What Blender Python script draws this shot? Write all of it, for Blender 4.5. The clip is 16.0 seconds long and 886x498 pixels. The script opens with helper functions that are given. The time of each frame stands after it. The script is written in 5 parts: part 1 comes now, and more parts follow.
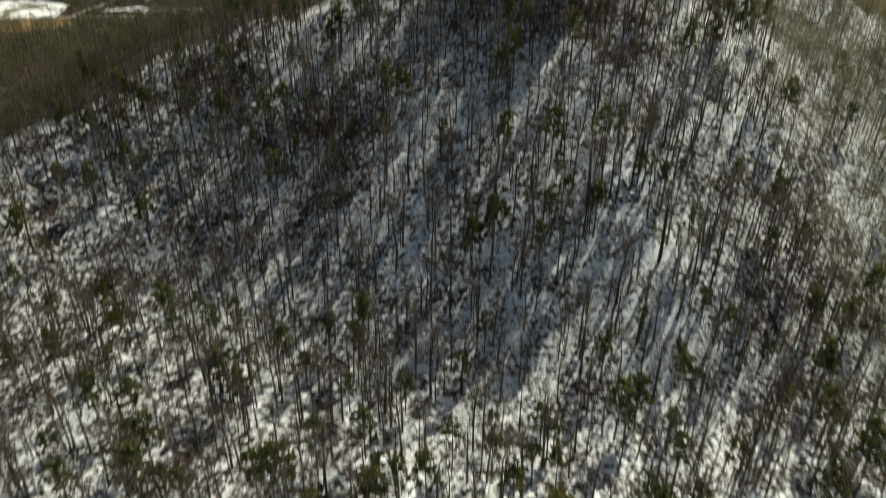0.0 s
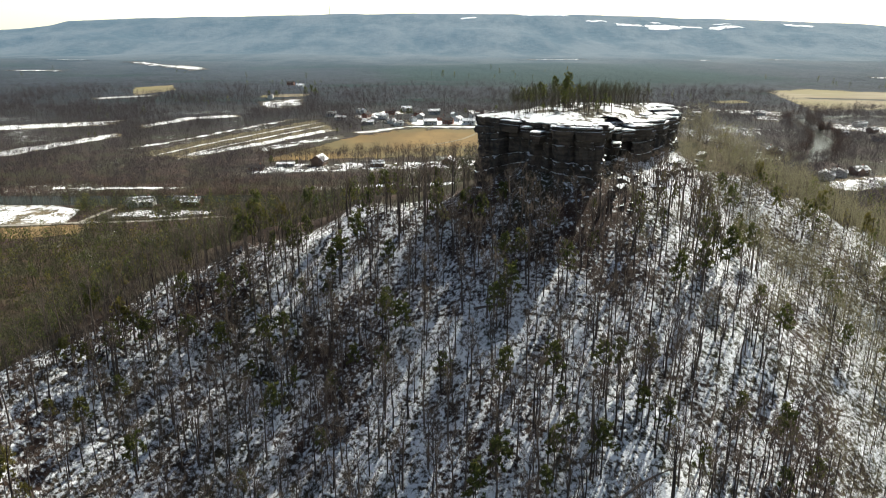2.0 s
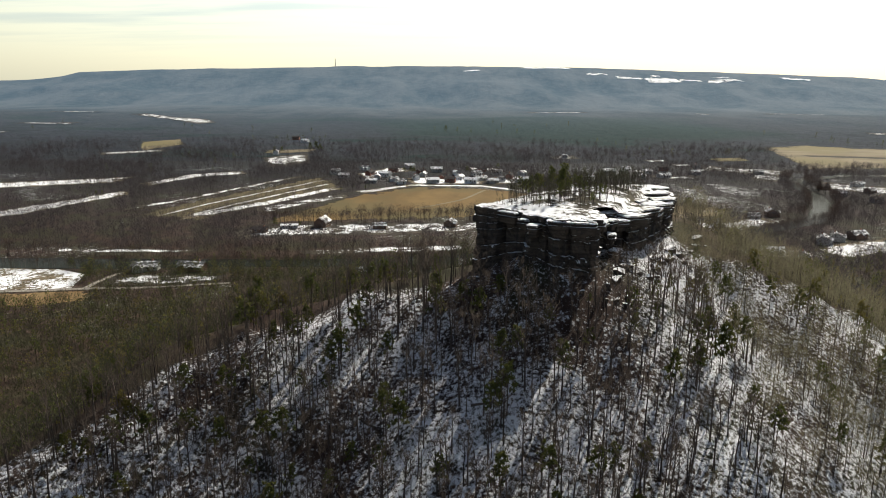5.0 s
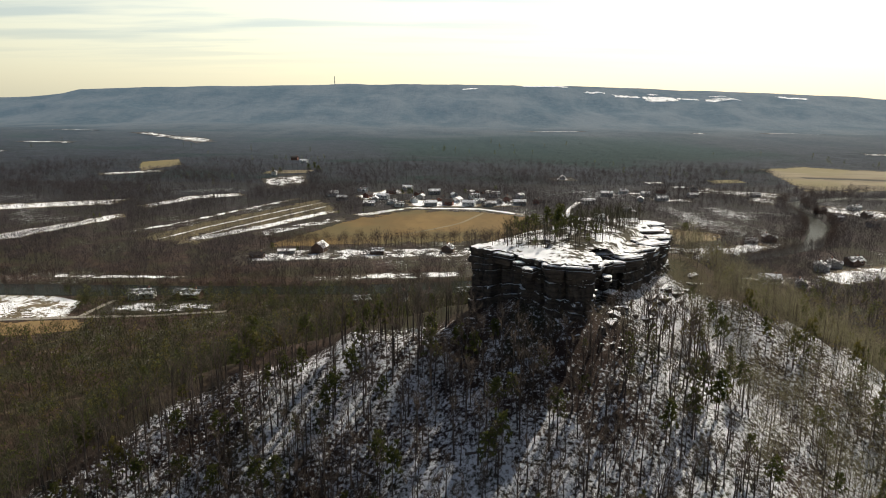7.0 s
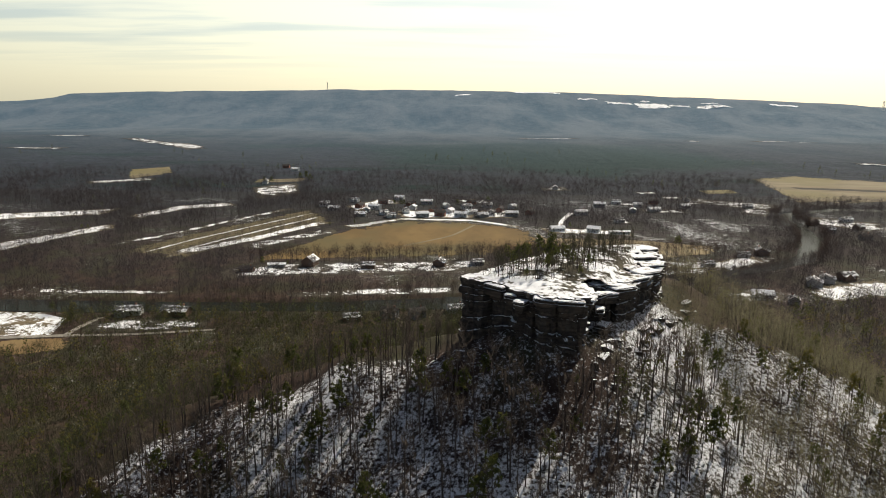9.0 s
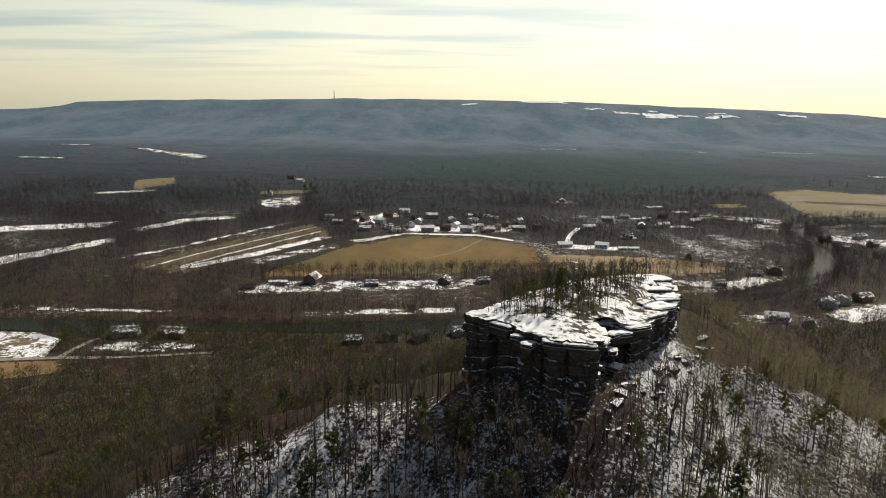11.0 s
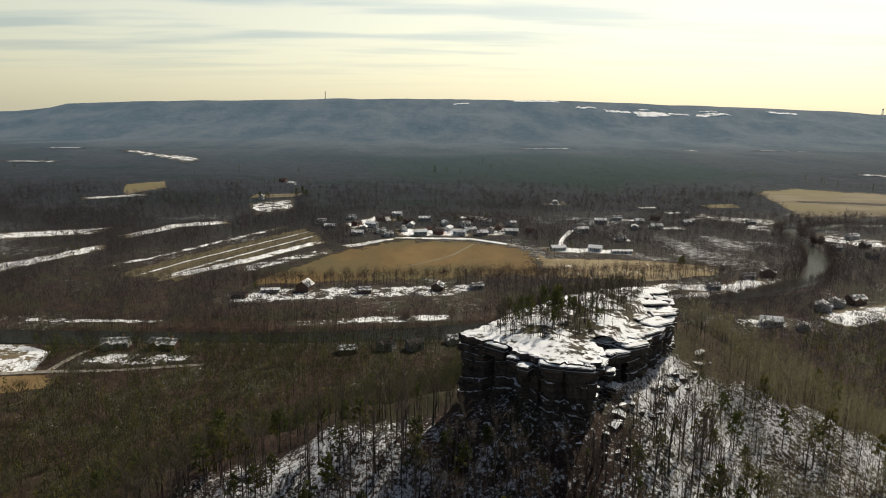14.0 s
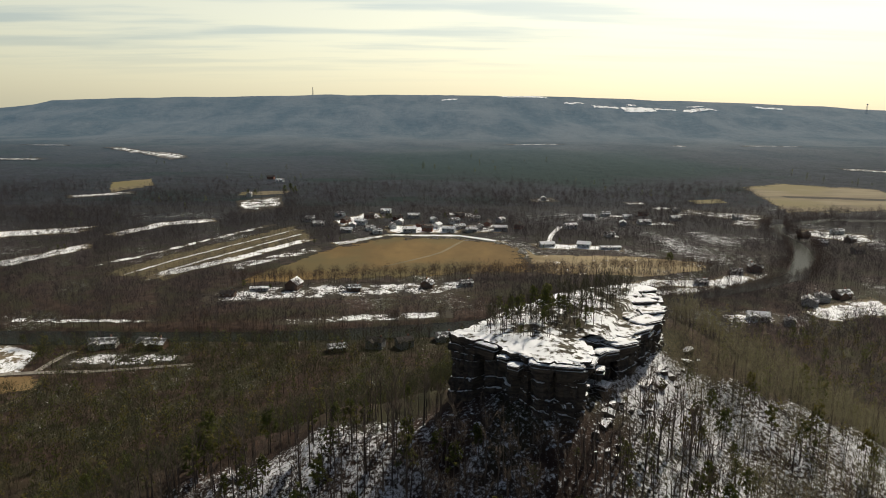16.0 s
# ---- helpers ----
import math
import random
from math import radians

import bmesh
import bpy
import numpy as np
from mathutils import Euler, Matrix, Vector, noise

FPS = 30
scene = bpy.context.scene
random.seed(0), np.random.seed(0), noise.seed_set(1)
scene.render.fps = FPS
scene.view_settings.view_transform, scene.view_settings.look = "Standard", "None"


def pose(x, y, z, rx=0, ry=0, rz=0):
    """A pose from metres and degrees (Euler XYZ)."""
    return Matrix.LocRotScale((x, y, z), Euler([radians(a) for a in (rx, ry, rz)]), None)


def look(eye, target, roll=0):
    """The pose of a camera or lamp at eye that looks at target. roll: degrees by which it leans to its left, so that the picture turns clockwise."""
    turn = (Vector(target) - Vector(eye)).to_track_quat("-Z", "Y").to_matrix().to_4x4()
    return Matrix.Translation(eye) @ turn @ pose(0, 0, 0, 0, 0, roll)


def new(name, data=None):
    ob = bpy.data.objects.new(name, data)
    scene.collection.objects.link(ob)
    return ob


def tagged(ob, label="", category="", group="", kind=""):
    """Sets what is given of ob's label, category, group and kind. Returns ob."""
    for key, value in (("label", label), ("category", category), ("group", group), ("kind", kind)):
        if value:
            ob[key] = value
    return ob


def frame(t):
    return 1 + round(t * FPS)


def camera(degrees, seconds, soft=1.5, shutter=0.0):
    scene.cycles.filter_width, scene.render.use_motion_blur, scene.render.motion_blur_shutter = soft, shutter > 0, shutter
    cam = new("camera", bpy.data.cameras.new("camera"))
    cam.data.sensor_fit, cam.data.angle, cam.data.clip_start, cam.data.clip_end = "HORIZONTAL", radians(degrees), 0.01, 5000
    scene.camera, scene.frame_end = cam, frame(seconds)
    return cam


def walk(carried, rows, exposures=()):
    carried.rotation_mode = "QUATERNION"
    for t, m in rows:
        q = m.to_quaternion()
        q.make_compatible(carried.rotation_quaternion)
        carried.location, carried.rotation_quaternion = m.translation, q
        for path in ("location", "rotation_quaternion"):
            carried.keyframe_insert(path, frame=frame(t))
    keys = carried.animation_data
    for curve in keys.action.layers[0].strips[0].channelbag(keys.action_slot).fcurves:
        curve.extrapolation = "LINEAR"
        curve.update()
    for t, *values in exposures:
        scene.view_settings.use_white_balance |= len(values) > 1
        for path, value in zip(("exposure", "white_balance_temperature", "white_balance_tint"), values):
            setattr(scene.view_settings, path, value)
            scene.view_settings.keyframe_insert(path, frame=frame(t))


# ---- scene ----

def eye_pose(x, y, z, yaw, pitch, roll):
    """A camera pose from its place, its turn to the left of north, its tilt up and its lean, in degrees."""
    a, b = radians(yaw), radians(pitch)
    ahead = Vector((-math.sin(a) * math.cos(b), math.cos(a) * math.cos(b), math.sin(b)))
    eye = Vector((x, y, z))
    return look(eye, eye + ahead * 100, roll)


cam = camera(64.0, 16.0, soft=0.95, shutter=0.5)
walk(cam, [
    (0, eye_pose(-2.30, -34.82, 89.79, 0.637, -30.730, 0.668)),
    (0.5, eye_pose(-3.58, -29.35, 93.32, 0.299, -23.852, 0.600)),
    (1, eye_pose(-3.71, -28.68, 96.79, 0.276, -20.653, 0.342)),
    (1.5, eye_pose(-3.70, -28.27, 99.54, 0.280, -18.422, 0.230)),
    (2, eye_pose(-3.62, -28.27, 102.23, 0.275, -16.826, 0.138)),
    (2.5, eye_pose(-3.37, -28.33, 104.79, 0.299, -15.849, 0.112)),
    (3, eye_pose(-3.03, -28.39, 107.27, 0.368, -15.269, 0.169)),
    (3.5, eye_pose(-2.78, -28.31, 109.64, 0.466, -14.713, 0.148)),
    (4, eye_pose(-2.66, -28.21, 111.84, 0.476, -14.147, 0.252)),
    (4.5, eye_pose(-2.51, -28.27, 114.00, 0.499, -13.583, 0.302)),
    (5, eye_pose(-2.33, -28.48, 116.28, 0.537, -13.122, 0.341)),
    (7.5, eye_pose(-1.10, -25.04, 125.97, 0.346, -11.683, 0.573)),
    (8, eye_pose(-0.77, -23.31, 127.62, 0.213, -11.579, 0.620)),
    (8.5, eye_pose(-0.56, -21.61, 129.41, 0.027, -11.517, 0.666)),
    (9, eye_pose(-0.54, -19.99, 131.44, -0.169, -11.500, 0.723)),
    (11.5, eye_pose(0.37, -2.91, 138.17, 0.553, -10.733, 0.836)),
    (12, eye_pose(0.38, -0.89, 139.16, 0.693, -10.675, 0.727)),
    (12.5, eye_pose(0.28, -0.23, 140.17, 0.534, -10.688, 0.709)),
    (13, eye_pose(0.17, -0.60, 141.11, 0.263, -10.804, 0.656)),
    (13.5, eye_pose(-0.04, -1.12, 141.88, -0.016, -10.888, 0.613)),
    (14, eye_pose(-0.28, -1.52, 142.51, -0.262, -10.981, 0.537)),
    (14.5, eye_pose(-0.40, -1.75, 143.03, -0.462, -11.079, 0.495)),
    (15, eye_pose(-0.52, -1.70, 143.34, -0.678, -11.154, 0.462)),
    (15.5, eye_pose(-0.58, -1.51, 143.52, -0.872, -11.216, 0.407)),
    (16, eye_pose(-0.52, -1.40, 143.75, -1.179, -11.308, 0.400)),
], exposures=[(0, 0.52, 7000, -2), (1.0, 0.97, 6650, 1), (2.0, 1.03, 6500, 4), (3.5, 0.76, 6450, 9), (5.0, 0.40, 6700, 8), (7.5, 0.25, 6900, 9), (9.2, 0.22, 6930, 9), (11.5, 0.0, 6930, 8), (16, -0.06, 6960, 8)])

# ---------------------------------------------------------------- light
SUN_AZ, SUN_EL = radians(33), radians(43.5)        # east of north, above the horizon
sun_dir = Vector((math.sin(SUN_AZ) * math.cos(SUN_EL), math.cos(SUN_AZ) * math.cos(SUN_EL), math.sin(SUN_EL)))
sun_data = bpy.data.lights.new("sun", "SUN")
sun_data.energy, sun_data.angle, sun_data.color = 4.6, radians(0.6), (1.0, 0.945, 0.83)
sun = new("sun", sun_data)
sun.matrix_world = look(sun_dir * 300, (0, 0, 0))


def link(nt, a, b):
    nt.links.new(a, b)


def node(nt, kind, **values):
    n = nt.nodes.new(kind)
    for key, value in values.items():
        n.inputs[int(key[1:]) if key[0] == "i" and key[1:].isdigit() else key.replace("_", " ")].default_value = value
    return n


def calc(nt, op, a, b=None, clamp=False):
    n = nt.nodes.new("ShaderNodeMath")
    n.operation, n.use_clamp = op, clamp
    for k, v in enumerate((a, b)):
        if v is None:
            continue
        if isinstance(v, (int, float)):
            n.inputs[k].default_value = v
        else:
            link(nt, v, n.inputs[k])
    return n.outputs[0]


def blend(nt, fac, a, b, mode="MIX"):
    n = nt.nodes.new("ShaderNodeMix")
    n.data_type, n.blend_type = "RGBA", mode
    for k, v in ((0, fac), (6, a), (7, b)):
        if isinstance(v, (int, float)):
            n.inputs[k].default_value = v
        elif isinstance(v, tuple):
            n.inputs[k].default_value = (*v, 1)
        else:
            link(nt, v, n.inputs[k])
    return n.outputs[2]


def ramp(nt, fac, lo, hi):
    n = nt.nodes.new("ShaderNodeMapRange")
    n.interpolation_type = "SMOOTHSTEP"
    n.inputs[1].default_value, n.inputs[2].default_value = lo, hi
    link(nt, fac, n.inputs[0])
    return n.outputs[0]


def grain(nt, vec, scale, detail=4.0, rough=0.55, stretch=None):
    if stretch:
        m = nt.nodes.new("ShaderNodeMapping")
        m.inputs["Scale"].default_value = stretch
        link(nt, vec, m.inputs[0])
        vec = m.outputs[0]
    n = node(nt, "ShaderNodeTexNoise", Scale=scale, Detail=detail, Roughness=rough)
    link(nt, vec, n.inputs["Vector"])
    return n.outputs["Fac"]


# A hazy winter sky: clear sky above, a bright cream veil low down and towards the sun, thin streaks of cloud
world = bpy.data.worlds.new("winter_sky")
scene.world = world
world.use_nodes = True
nt = world.node_tree
nt.nodes.clear()
sky = nt.nodes.new("ShaderNodeTexSky")
sky.sky_type, sky.sun_disc = "NISHITA", False
sky.sun_elevation, sky.sun_rotation, sky.dust_density = SUN_EL, SUN_AZ, 2.0
coord = nt.nodes.new("ShaderNodeTexCoord")
direction = coord.outputs["Generated"]
parts_xyz = nt.nodes.new("ShaderNodeSeparateXYZ")
link(nt, direction, parts_xyz.inputs[0])
up = calc(nt, "MAXIMUM", parts_xyz.outputs[2], 0.0)
towards = nt.nodes.new("ShaderNodeVectorMath")
towards.operation = "DOT_PRODUCT"
link(nt, direction, towards.inputs[0])
towards.inputs[1].default_value = sun_dir
glow = calc(nt, "POWER", calc(nt, "MAXIMUM", towards.outputs["Value"], 0.0), 3.0)
facing = calc(nt, "POWER", calc(nt, "ADD", calc(nt, "MULTIPLY", towards.outputs["Value"], 0.5), 0.5), 1.3)
low = calc(nt, "MULTIPLY", calc(nt, "SUBTRACT", 1.0, ramp(nt, up, 0.10, 0.42)), facing)
level = calc(nt, "ADD", calc(nt, "MULTIPLY", glow, 0.08), calc(nt, "MULTIPLY", low, 0.79))
# cloud streaks, seen edge-on low in the sky
flat = nt.nodes.new("ShaderNodeVectorMath")
flat.operation = "DIVIDE"
link(nt, direction, flat.inputs[0])
lift = calc(nt, "ADD", up, 0.06)
comb = nt.nodes.new("ShaderNodeCombineXYZ")
for k in range(3):
    link(nt, lift, comb.inputs[k])
link(nt, comb.outputs[0], flat.inputs[1])
streak = grain(nt, flat.outputs[0], 1.0, 5.0, 0.5, (0.45, 1.5, 0.0))
gap = calc(nt, "MULTIPLY", ramp(nt, streak, 0.42, 0.66), ramp(nt, up, 0.02, 0.10))
veil = blend(nt, gap, (1.0, 0.985, 0.765), (0.74, 0.84, 0.80))
bright = calc(nt, "MULTIPLY", level, calc(nt, "SUBTRACT", 1.0, calc(nt, "MULTIPLY", gap, 0.22)))
back1, back2 = node(nt, "ShaderNodeBackground", Strength=0.055), nt.nodes.new("ShaderNodeBackground")
link(nt, sky.outputs[0], back1.inputs[0])
link(nt, veil, back2.inputs[0])
link(nt, bright, back2.inputs[1])
both, out = nt.nodes.new("ShaderNodeAddShader"), nt.nodes.new("ShaderNodeOutputWorld")
link(nt, back1.outputs[0], both.inputs[0])
link(nt, back2.outputs[0], both.inputs[1])
link(nt, both.outputs[0], out.inputs[0])


# ---------------------------------------------------------------- materials
def material(name, rough=0.85, spec=0.2):
    m = bpy.data.materials.new(name)
    m.use_nodes = True
    t = m.node_tree
    b = t.nodes["Principled BSDF"]
    b.inputs["Roughness"].default_value = rough
    b.inputs["Specular IOR Level"].default_value = spec
    c = t.nodes.new("ShaderNodeTexCoord")
    return m, t, b, c.outputs["Object"]


def relief(t, b, height, strength, distance):
    n = node(t, "ShaderNodeBump", Strength=strength, Distance=distance)
    link(t, height, n.inputs["Height"])
    link(t, n.outputs[0], b.inputs["Normal"])


SNOW = (0.80, 0.81, 0.84)
WOOD_SNOW = (0.70, 0.71, 0.75)        # old, littered with twigs and needles


def ground_material():
    """Leaf litter and grass with old snow; how much snow lies is carried by the mesh."""
    m, t, b, p = material("woodland_ground", 0.9, 0.1)
    cover = t.nodes.new("ShaderNodeAttribute")
    cover.attribute_name = "snow_cover"
    dry = t.nodes.new("ShaderNodeAttribute")
    dry.attribute_name = "wooded"
    big, mid, fine = grain(t, p, 0.035, 3), grain(t, p, 0.16, 4, 0.6), grain(t, p, 0.9, 4, 0.7)
    litter = blend(t, ramp(t, mid, 0.35, 0.65), (0.030, 0.019, 0.016), (0.064, 0.041, 0.031))
    litter = blend(t, ramp(t, big, 0.4, 0.65), litter, (0.042, 0.039, 0.021))
    # dark forest floor; the blue of distance haze is put into its colour
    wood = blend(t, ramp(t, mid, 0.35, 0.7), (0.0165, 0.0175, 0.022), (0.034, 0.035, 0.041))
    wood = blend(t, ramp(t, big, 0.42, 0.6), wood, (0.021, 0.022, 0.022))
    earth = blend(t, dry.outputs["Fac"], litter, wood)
    mix = calc(t, "ADD", calc(t, "MULTIPLY", mid, 0.32), calc(t, "ADD", calc(t, "MULTIPLY", fine, 0.70), calc(t, "MULTIPLY", big, 0.16)))
    edge = calc(t, "SUBTRACT", calc(t, "ADD", cover.outputs["Fac"], mix), 1.0)
    snow = ramp(t, edge, 0.03, 0.17)
    link(t, blend(t, snow, earth, WOOD_SNOW), b.inputs["Base Color"])
    relief(t, b, calc(t, "ADD", fine, calc(t, "MULTIPLY", snow, 0.5)), 0.7, 0.5)
    return m


def patchy(name, low_colour, high_colour, scale, snow=None, third=None, rough=0.9, stretch=None, bump=0.4, border=False, rimmed=0.45):
    """A ground cover of two or three tones. snow: how much old snow lies on it. border: whether it frays at its outline, so that the ground under it shows."""
    m, t, b, p = material(name, rough, 0.15)
    a, c = grain(t, p, scale, 4, 0.6, stretch), grain(t, p, scale * 7, 3, 0.6, stretch)
    col = blend(t, ramp(t, a, 0.35, 0.65), low_colour, high_colour)
    col = blend(t, calc(t, "MULTIPLY", c, 0.35), col, low_colour)
    if third:
        col = blend(t, ramp(t, grain(t, p, scale * 0.3, 3), 0.45, 0.62), col, third)
    rim = t.nodes.new("ShaderNodeAttribute")
    rim.attribute_name = "inward"
    torn = calc(t, "ADD", calc(t, "MULTIPLY", grain(t, p, 0.07, 4, 0.65), 1.1), calc(t, "MULTIPLY", grain(t, p, 0.45, 4, 0.65), 0.7))
    if snow is not None:
        reach = calc(t, "ADD", torn, calc(t, "MULTIPLY", rim.outputs["Fac"], rimmed if border else 0.0))
        col = blend(t, ramp(t, reach, 1.15 - snow, 1.27 - snow), col, SNOW)
    link(t, col, b.inputs["Base Color"])
    relief(t, b, c, bump, 0.3)
    if border:
        whole = ramp(t, calc(t, "ADD", torn, calc(t, "MULTIPLY", rim.outputs["Fac"], 0.9)), 1.0, 1.12)
        gone, mix = t.nodes.new("ShaderNodeBsdfTransparent"), t.nodes.new("ShaderNodeMixShader")
        link(t, whole, mix.inputs[0])
        link(t, gone.outputs[0], mix.inputs[1])
        link(t, b.outputs[0], mix.inputs[2])
        link(t, mix.outputs[0], t.nodes["Material Output"].inputs[0])
    return m


def rock_material():
    """Layered sandstone with lichen and water stains; snow stays on what faces up."""
    m, t, b, p = material("layered_sandstone", 0.92, 0.2)
    layer = grain(t, p, 0.55, 5, 0.6, (0.25, 0.25, 2.2))
    stain = grain(t, p, 0.3, 4, 0.65, (1.2, 1.2, 0.22))
    fine = grain(t, p, 3.0, 5, 0.7)
    col = blend(t, ramp(t, layer, 0.38, 0.62), (0.038, 0.031, 0.028), (0.092, 0.074, 0.061))
    col = blend(t, ramp(t, stain, 0.48, 0.66), col, (0.03, 0.028, 0.028))
    col = blend(t, calc(t, "MULTIPLY", ramp(t, fine, 0.5, 0.75), 0.5), col, (0.12, 0.10, 0.08))
    geo = t.nodes.new("ShaderNodeNewGeometry")
    s = t.nodes.new("ShaderNodeSeparateXYZ")
    link(t, geo.outputs["Normal"], s.inputs[0])
    lying = ramp(t, calc(t, "ADD", s.outputs[2], calc(t, "MULTIPLY", grain(t, p, 0.7, 4, 0.6), 0.9)), 1.12, 1.28)
    link(t, blend(t, lying, col, SNOW), b.inputs["Base Color"])
    relief(t, b, calc(t, "ADD", layer, calc(t, "MULTIPLY", fine, 0.5)), 0.8, 0.35)
    return m


def bark_material(name, dark, pale, thin=0.0):
    m, t, b, p = material(name, 0.9, 0.15)
    info = t.nodes.new("ShaderNodeObjectInfo")
    geo = t.nodes.new("ShaderNodeNewGeometry")
    pick = calc(t, "FRACT", calc(t, "ADD", info.outputs["Random"], geo.outputs["Random Per Island"]))
    col = blend(t, pick, dark, pale)
    col = blend(t, calc(t, "MULTIPLY", grain(t, p, 2.5, 4, 0.6, (1, 1, 0.2)), 0.6), col, dark)
    link(t, col, b.inputs["Base Color"])
    if thin:        # fine twigs glow a little against the sun
        through_it, mix = t.nodes.new("ShaderNodeBsdfTranslucent"), node(t, "ShaderNodeMixShader", i0=thin)
        link(t, col, through_it.inputs[0])
        link(t, b.outputs[0], mix.inputs[1])
        link(t, through_it.outputs[0], mix.inputs[2])
        link(t, mix.outputs[0], t.nodes["Material Output"].inputs[0])
    return m


def needle_material(name, dark, pale):
    m, t, b, p = material(name, 0.75, 0.2)
    geo = t.nodes.new("ShaderNodeNewGeometry")
    col = blend(t, geo.outputs["Random Per Island"], dark, pale)
    col = blend(t, ramp(t, grain(t, p, 0.06, 3), 0.45, 0.62), col, (pale[0] * 1.25, pale[1] * 0.98, pale[2]))
    link(t, col, b.inputs["Base Color"])
    thin, mix = t.nodes.new("ShaderNodeBsdfTranslucent"), node(t, "ShaderNodeMixShader", i0=0.45)
    link(t, col, thin.inputs[0])
    link(t, b.outputs[0], mix.inputs[1])
    link(t, thin.outputs[0], mix.inputs[2])
    link(t, mix.outputs[0], t.nodes["Material Output"].inputs[0])
    return m


def plain(name, colour, rough=0.7, scale=1.0, vary=0.25, metal=0.0):
    m, t, b, p = material(name, rough, 0.3)
    n = grain(t, p, scale, 4, 0.6)
    link(t, blend(t, ramp(t, n, 0.3, 0.75), tuple(c * (1 - vary) for c in colour), colour), b.inputs["Base Color"])
    b.inputs["Metallic"].default_value = metal
    return m


def water_material():
    m, t, b, p = material("river_water", 0.25, 0.03)
    b.inputs["Base Color"].default_value = (0.020, 0.022, 0.017, 1)
    relief(t, b, grain(t, p, 0.5, 3, 0.6, (1.0, 0.4, 1)), 0.25, 0.3)
    return m


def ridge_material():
    """The far wooded escarpment: a backdrop of distance with air haze as blue glow."""
    m, t, b, p = material("far_ridge_woods", 0.95, 0.05)
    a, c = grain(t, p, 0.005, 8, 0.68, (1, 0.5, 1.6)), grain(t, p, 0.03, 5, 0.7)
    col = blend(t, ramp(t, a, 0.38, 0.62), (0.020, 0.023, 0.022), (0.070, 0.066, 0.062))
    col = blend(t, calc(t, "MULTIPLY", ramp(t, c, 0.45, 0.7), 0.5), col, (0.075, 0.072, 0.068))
    place = t.nodes.new("ShaderNodeSeparateXYZ")
    link(t, p, place.inputs[0])
    mid = grain(t, p, 0.16, 4, 0.6)
    # nearer woodland floor, its blue-grey also carrying some painted haze
    near = blend(t, ramp(t, mid, 0.35, 0.7), (0.020, 0.0195, 0.024), (0.040, 0.038, 0.044))
    near = blend(t, ramp(t, grain(t, p, 0.035, 3), 0.42, 0.6), near, (0.021, 0.022, 0.022))
    stand = ramp(t, grain(t, p, 0.0028, 4, 0.6, (0.6, 1.3, 1)), 0.52, 0.62)
    near = blend(t, stand, near, (0.013, 0.021, 0.016))
    # a plantation of dark pines in the middle distance
    at = t.nodes.new("ShaderNodeMapping")
    at.vector_type = "POINT"
    at.inputs["Location"].default_value, at.inputs["Scale"].default_value = (-240 / 430, -1680 / 420, 0.0), (1 / 430, 1 / 420, 0.0)
    link(t, p, at.inputs[0])
    reach = t.nodes.new("ShaderNodeVectorMath")
    reach.operation = "LENGTH"
    link(t, at.outputs[0], reach.inputs[0])
    wide = calc(t, "ADD", reach.outputs["Value"], calc(t, "MULTIPLY", grain(t, p, 0.006, 4, 0.6), 0.9))
    near = blend(t, ramp(t, wide, 1.65, 1.2), near, (0.012, 0.022, 0.015))
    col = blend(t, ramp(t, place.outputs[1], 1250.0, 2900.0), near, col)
    link(t, col, b.inputs["Base Color"])
    # haze put in as blue emission that grows with distance
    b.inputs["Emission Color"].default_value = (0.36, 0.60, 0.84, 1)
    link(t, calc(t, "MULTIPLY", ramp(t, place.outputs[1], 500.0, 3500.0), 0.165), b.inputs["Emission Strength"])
    relief(t, b, calc(t, "ADD", c, calc(t, "MULTIPLY", a, 2.0)), 0.6, 12.0)
    return m


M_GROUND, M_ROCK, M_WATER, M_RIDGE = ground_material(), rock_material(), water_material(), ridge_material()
M_SNOW = patchy("old_snow", (0.10, 0.085, 0.06), (0.16, 0.13, 0.10), 1.1, 0.41, None, 0.75)
M_FIELD_SNOW = patchy("snow_over_stubble", (0.09, 0.072, 0.046), (0.15, 0.12, 0.075), 0.06, 0.0, border=True, stretch=(0.6, 1.6, 1))
M_SNOWY = patchy("thin_snow_over_grass", (0.035, 0.030, 0.024), (0.070, 0.057, 0.040), 0.06, -0.145, border=True)
M_CAP = patchy("snow_over_heath", (0.035, 0.030, 0.020), (0.070, 0.057, 0.036), 0.40, 0.33)
M_BROWN = patchy("dry_brown_field", (0.118, 0.075, 0.028), (0.178, 0.114, 0.043), 0.02, None, (0.098, 0.078, 0.034), stretch=(1, 0.5, 1), border=True)
M_TAN = patchy("pale_stubble_field", (0.19, 0.146, 0.084), (0.27, 0.215, 0.13), 0.03, 0.10, (0.13, 0.088, 0.040), stretch=(0.5, 1.5, 1), border=True, rimmed=0.0)
M_TAN_FAR = patchy("pale_far_field", (0.13, 0.105, 0.068), (0.205, 0.168, 0.108), 0.02, None, (0.15, 0.125, 0.062), stretch=(0.5, 1.5, 1), border=True)
M_HEDGE = patchy("dry_hedge", (0.030, 0.025, 0.020), (0.055, 0.045, 0.032), 0.2)
M_STUBBLE = patchy("dry_grass", (0.14, 0.09, 0.04), (0.21, 0.145, 0.07), 0.04, None, border=True)
M_ORCHARD = patchy("orchard_grass", (0.072, 0.060, 0.034), (0.130, 0.106, 0.058), 0.05, -0.42, border=True, stretch=(1.6, 0.6, 1))
M_ROAD = patchy("salted_road", (0.18, 0.165, 0.145), (0.32, 0.29, 0.25), 0.2)
M_BARK = bark_material("grey_bark", (0.050, 0.040, 0.036), (0.150, 0.120, 0.105))
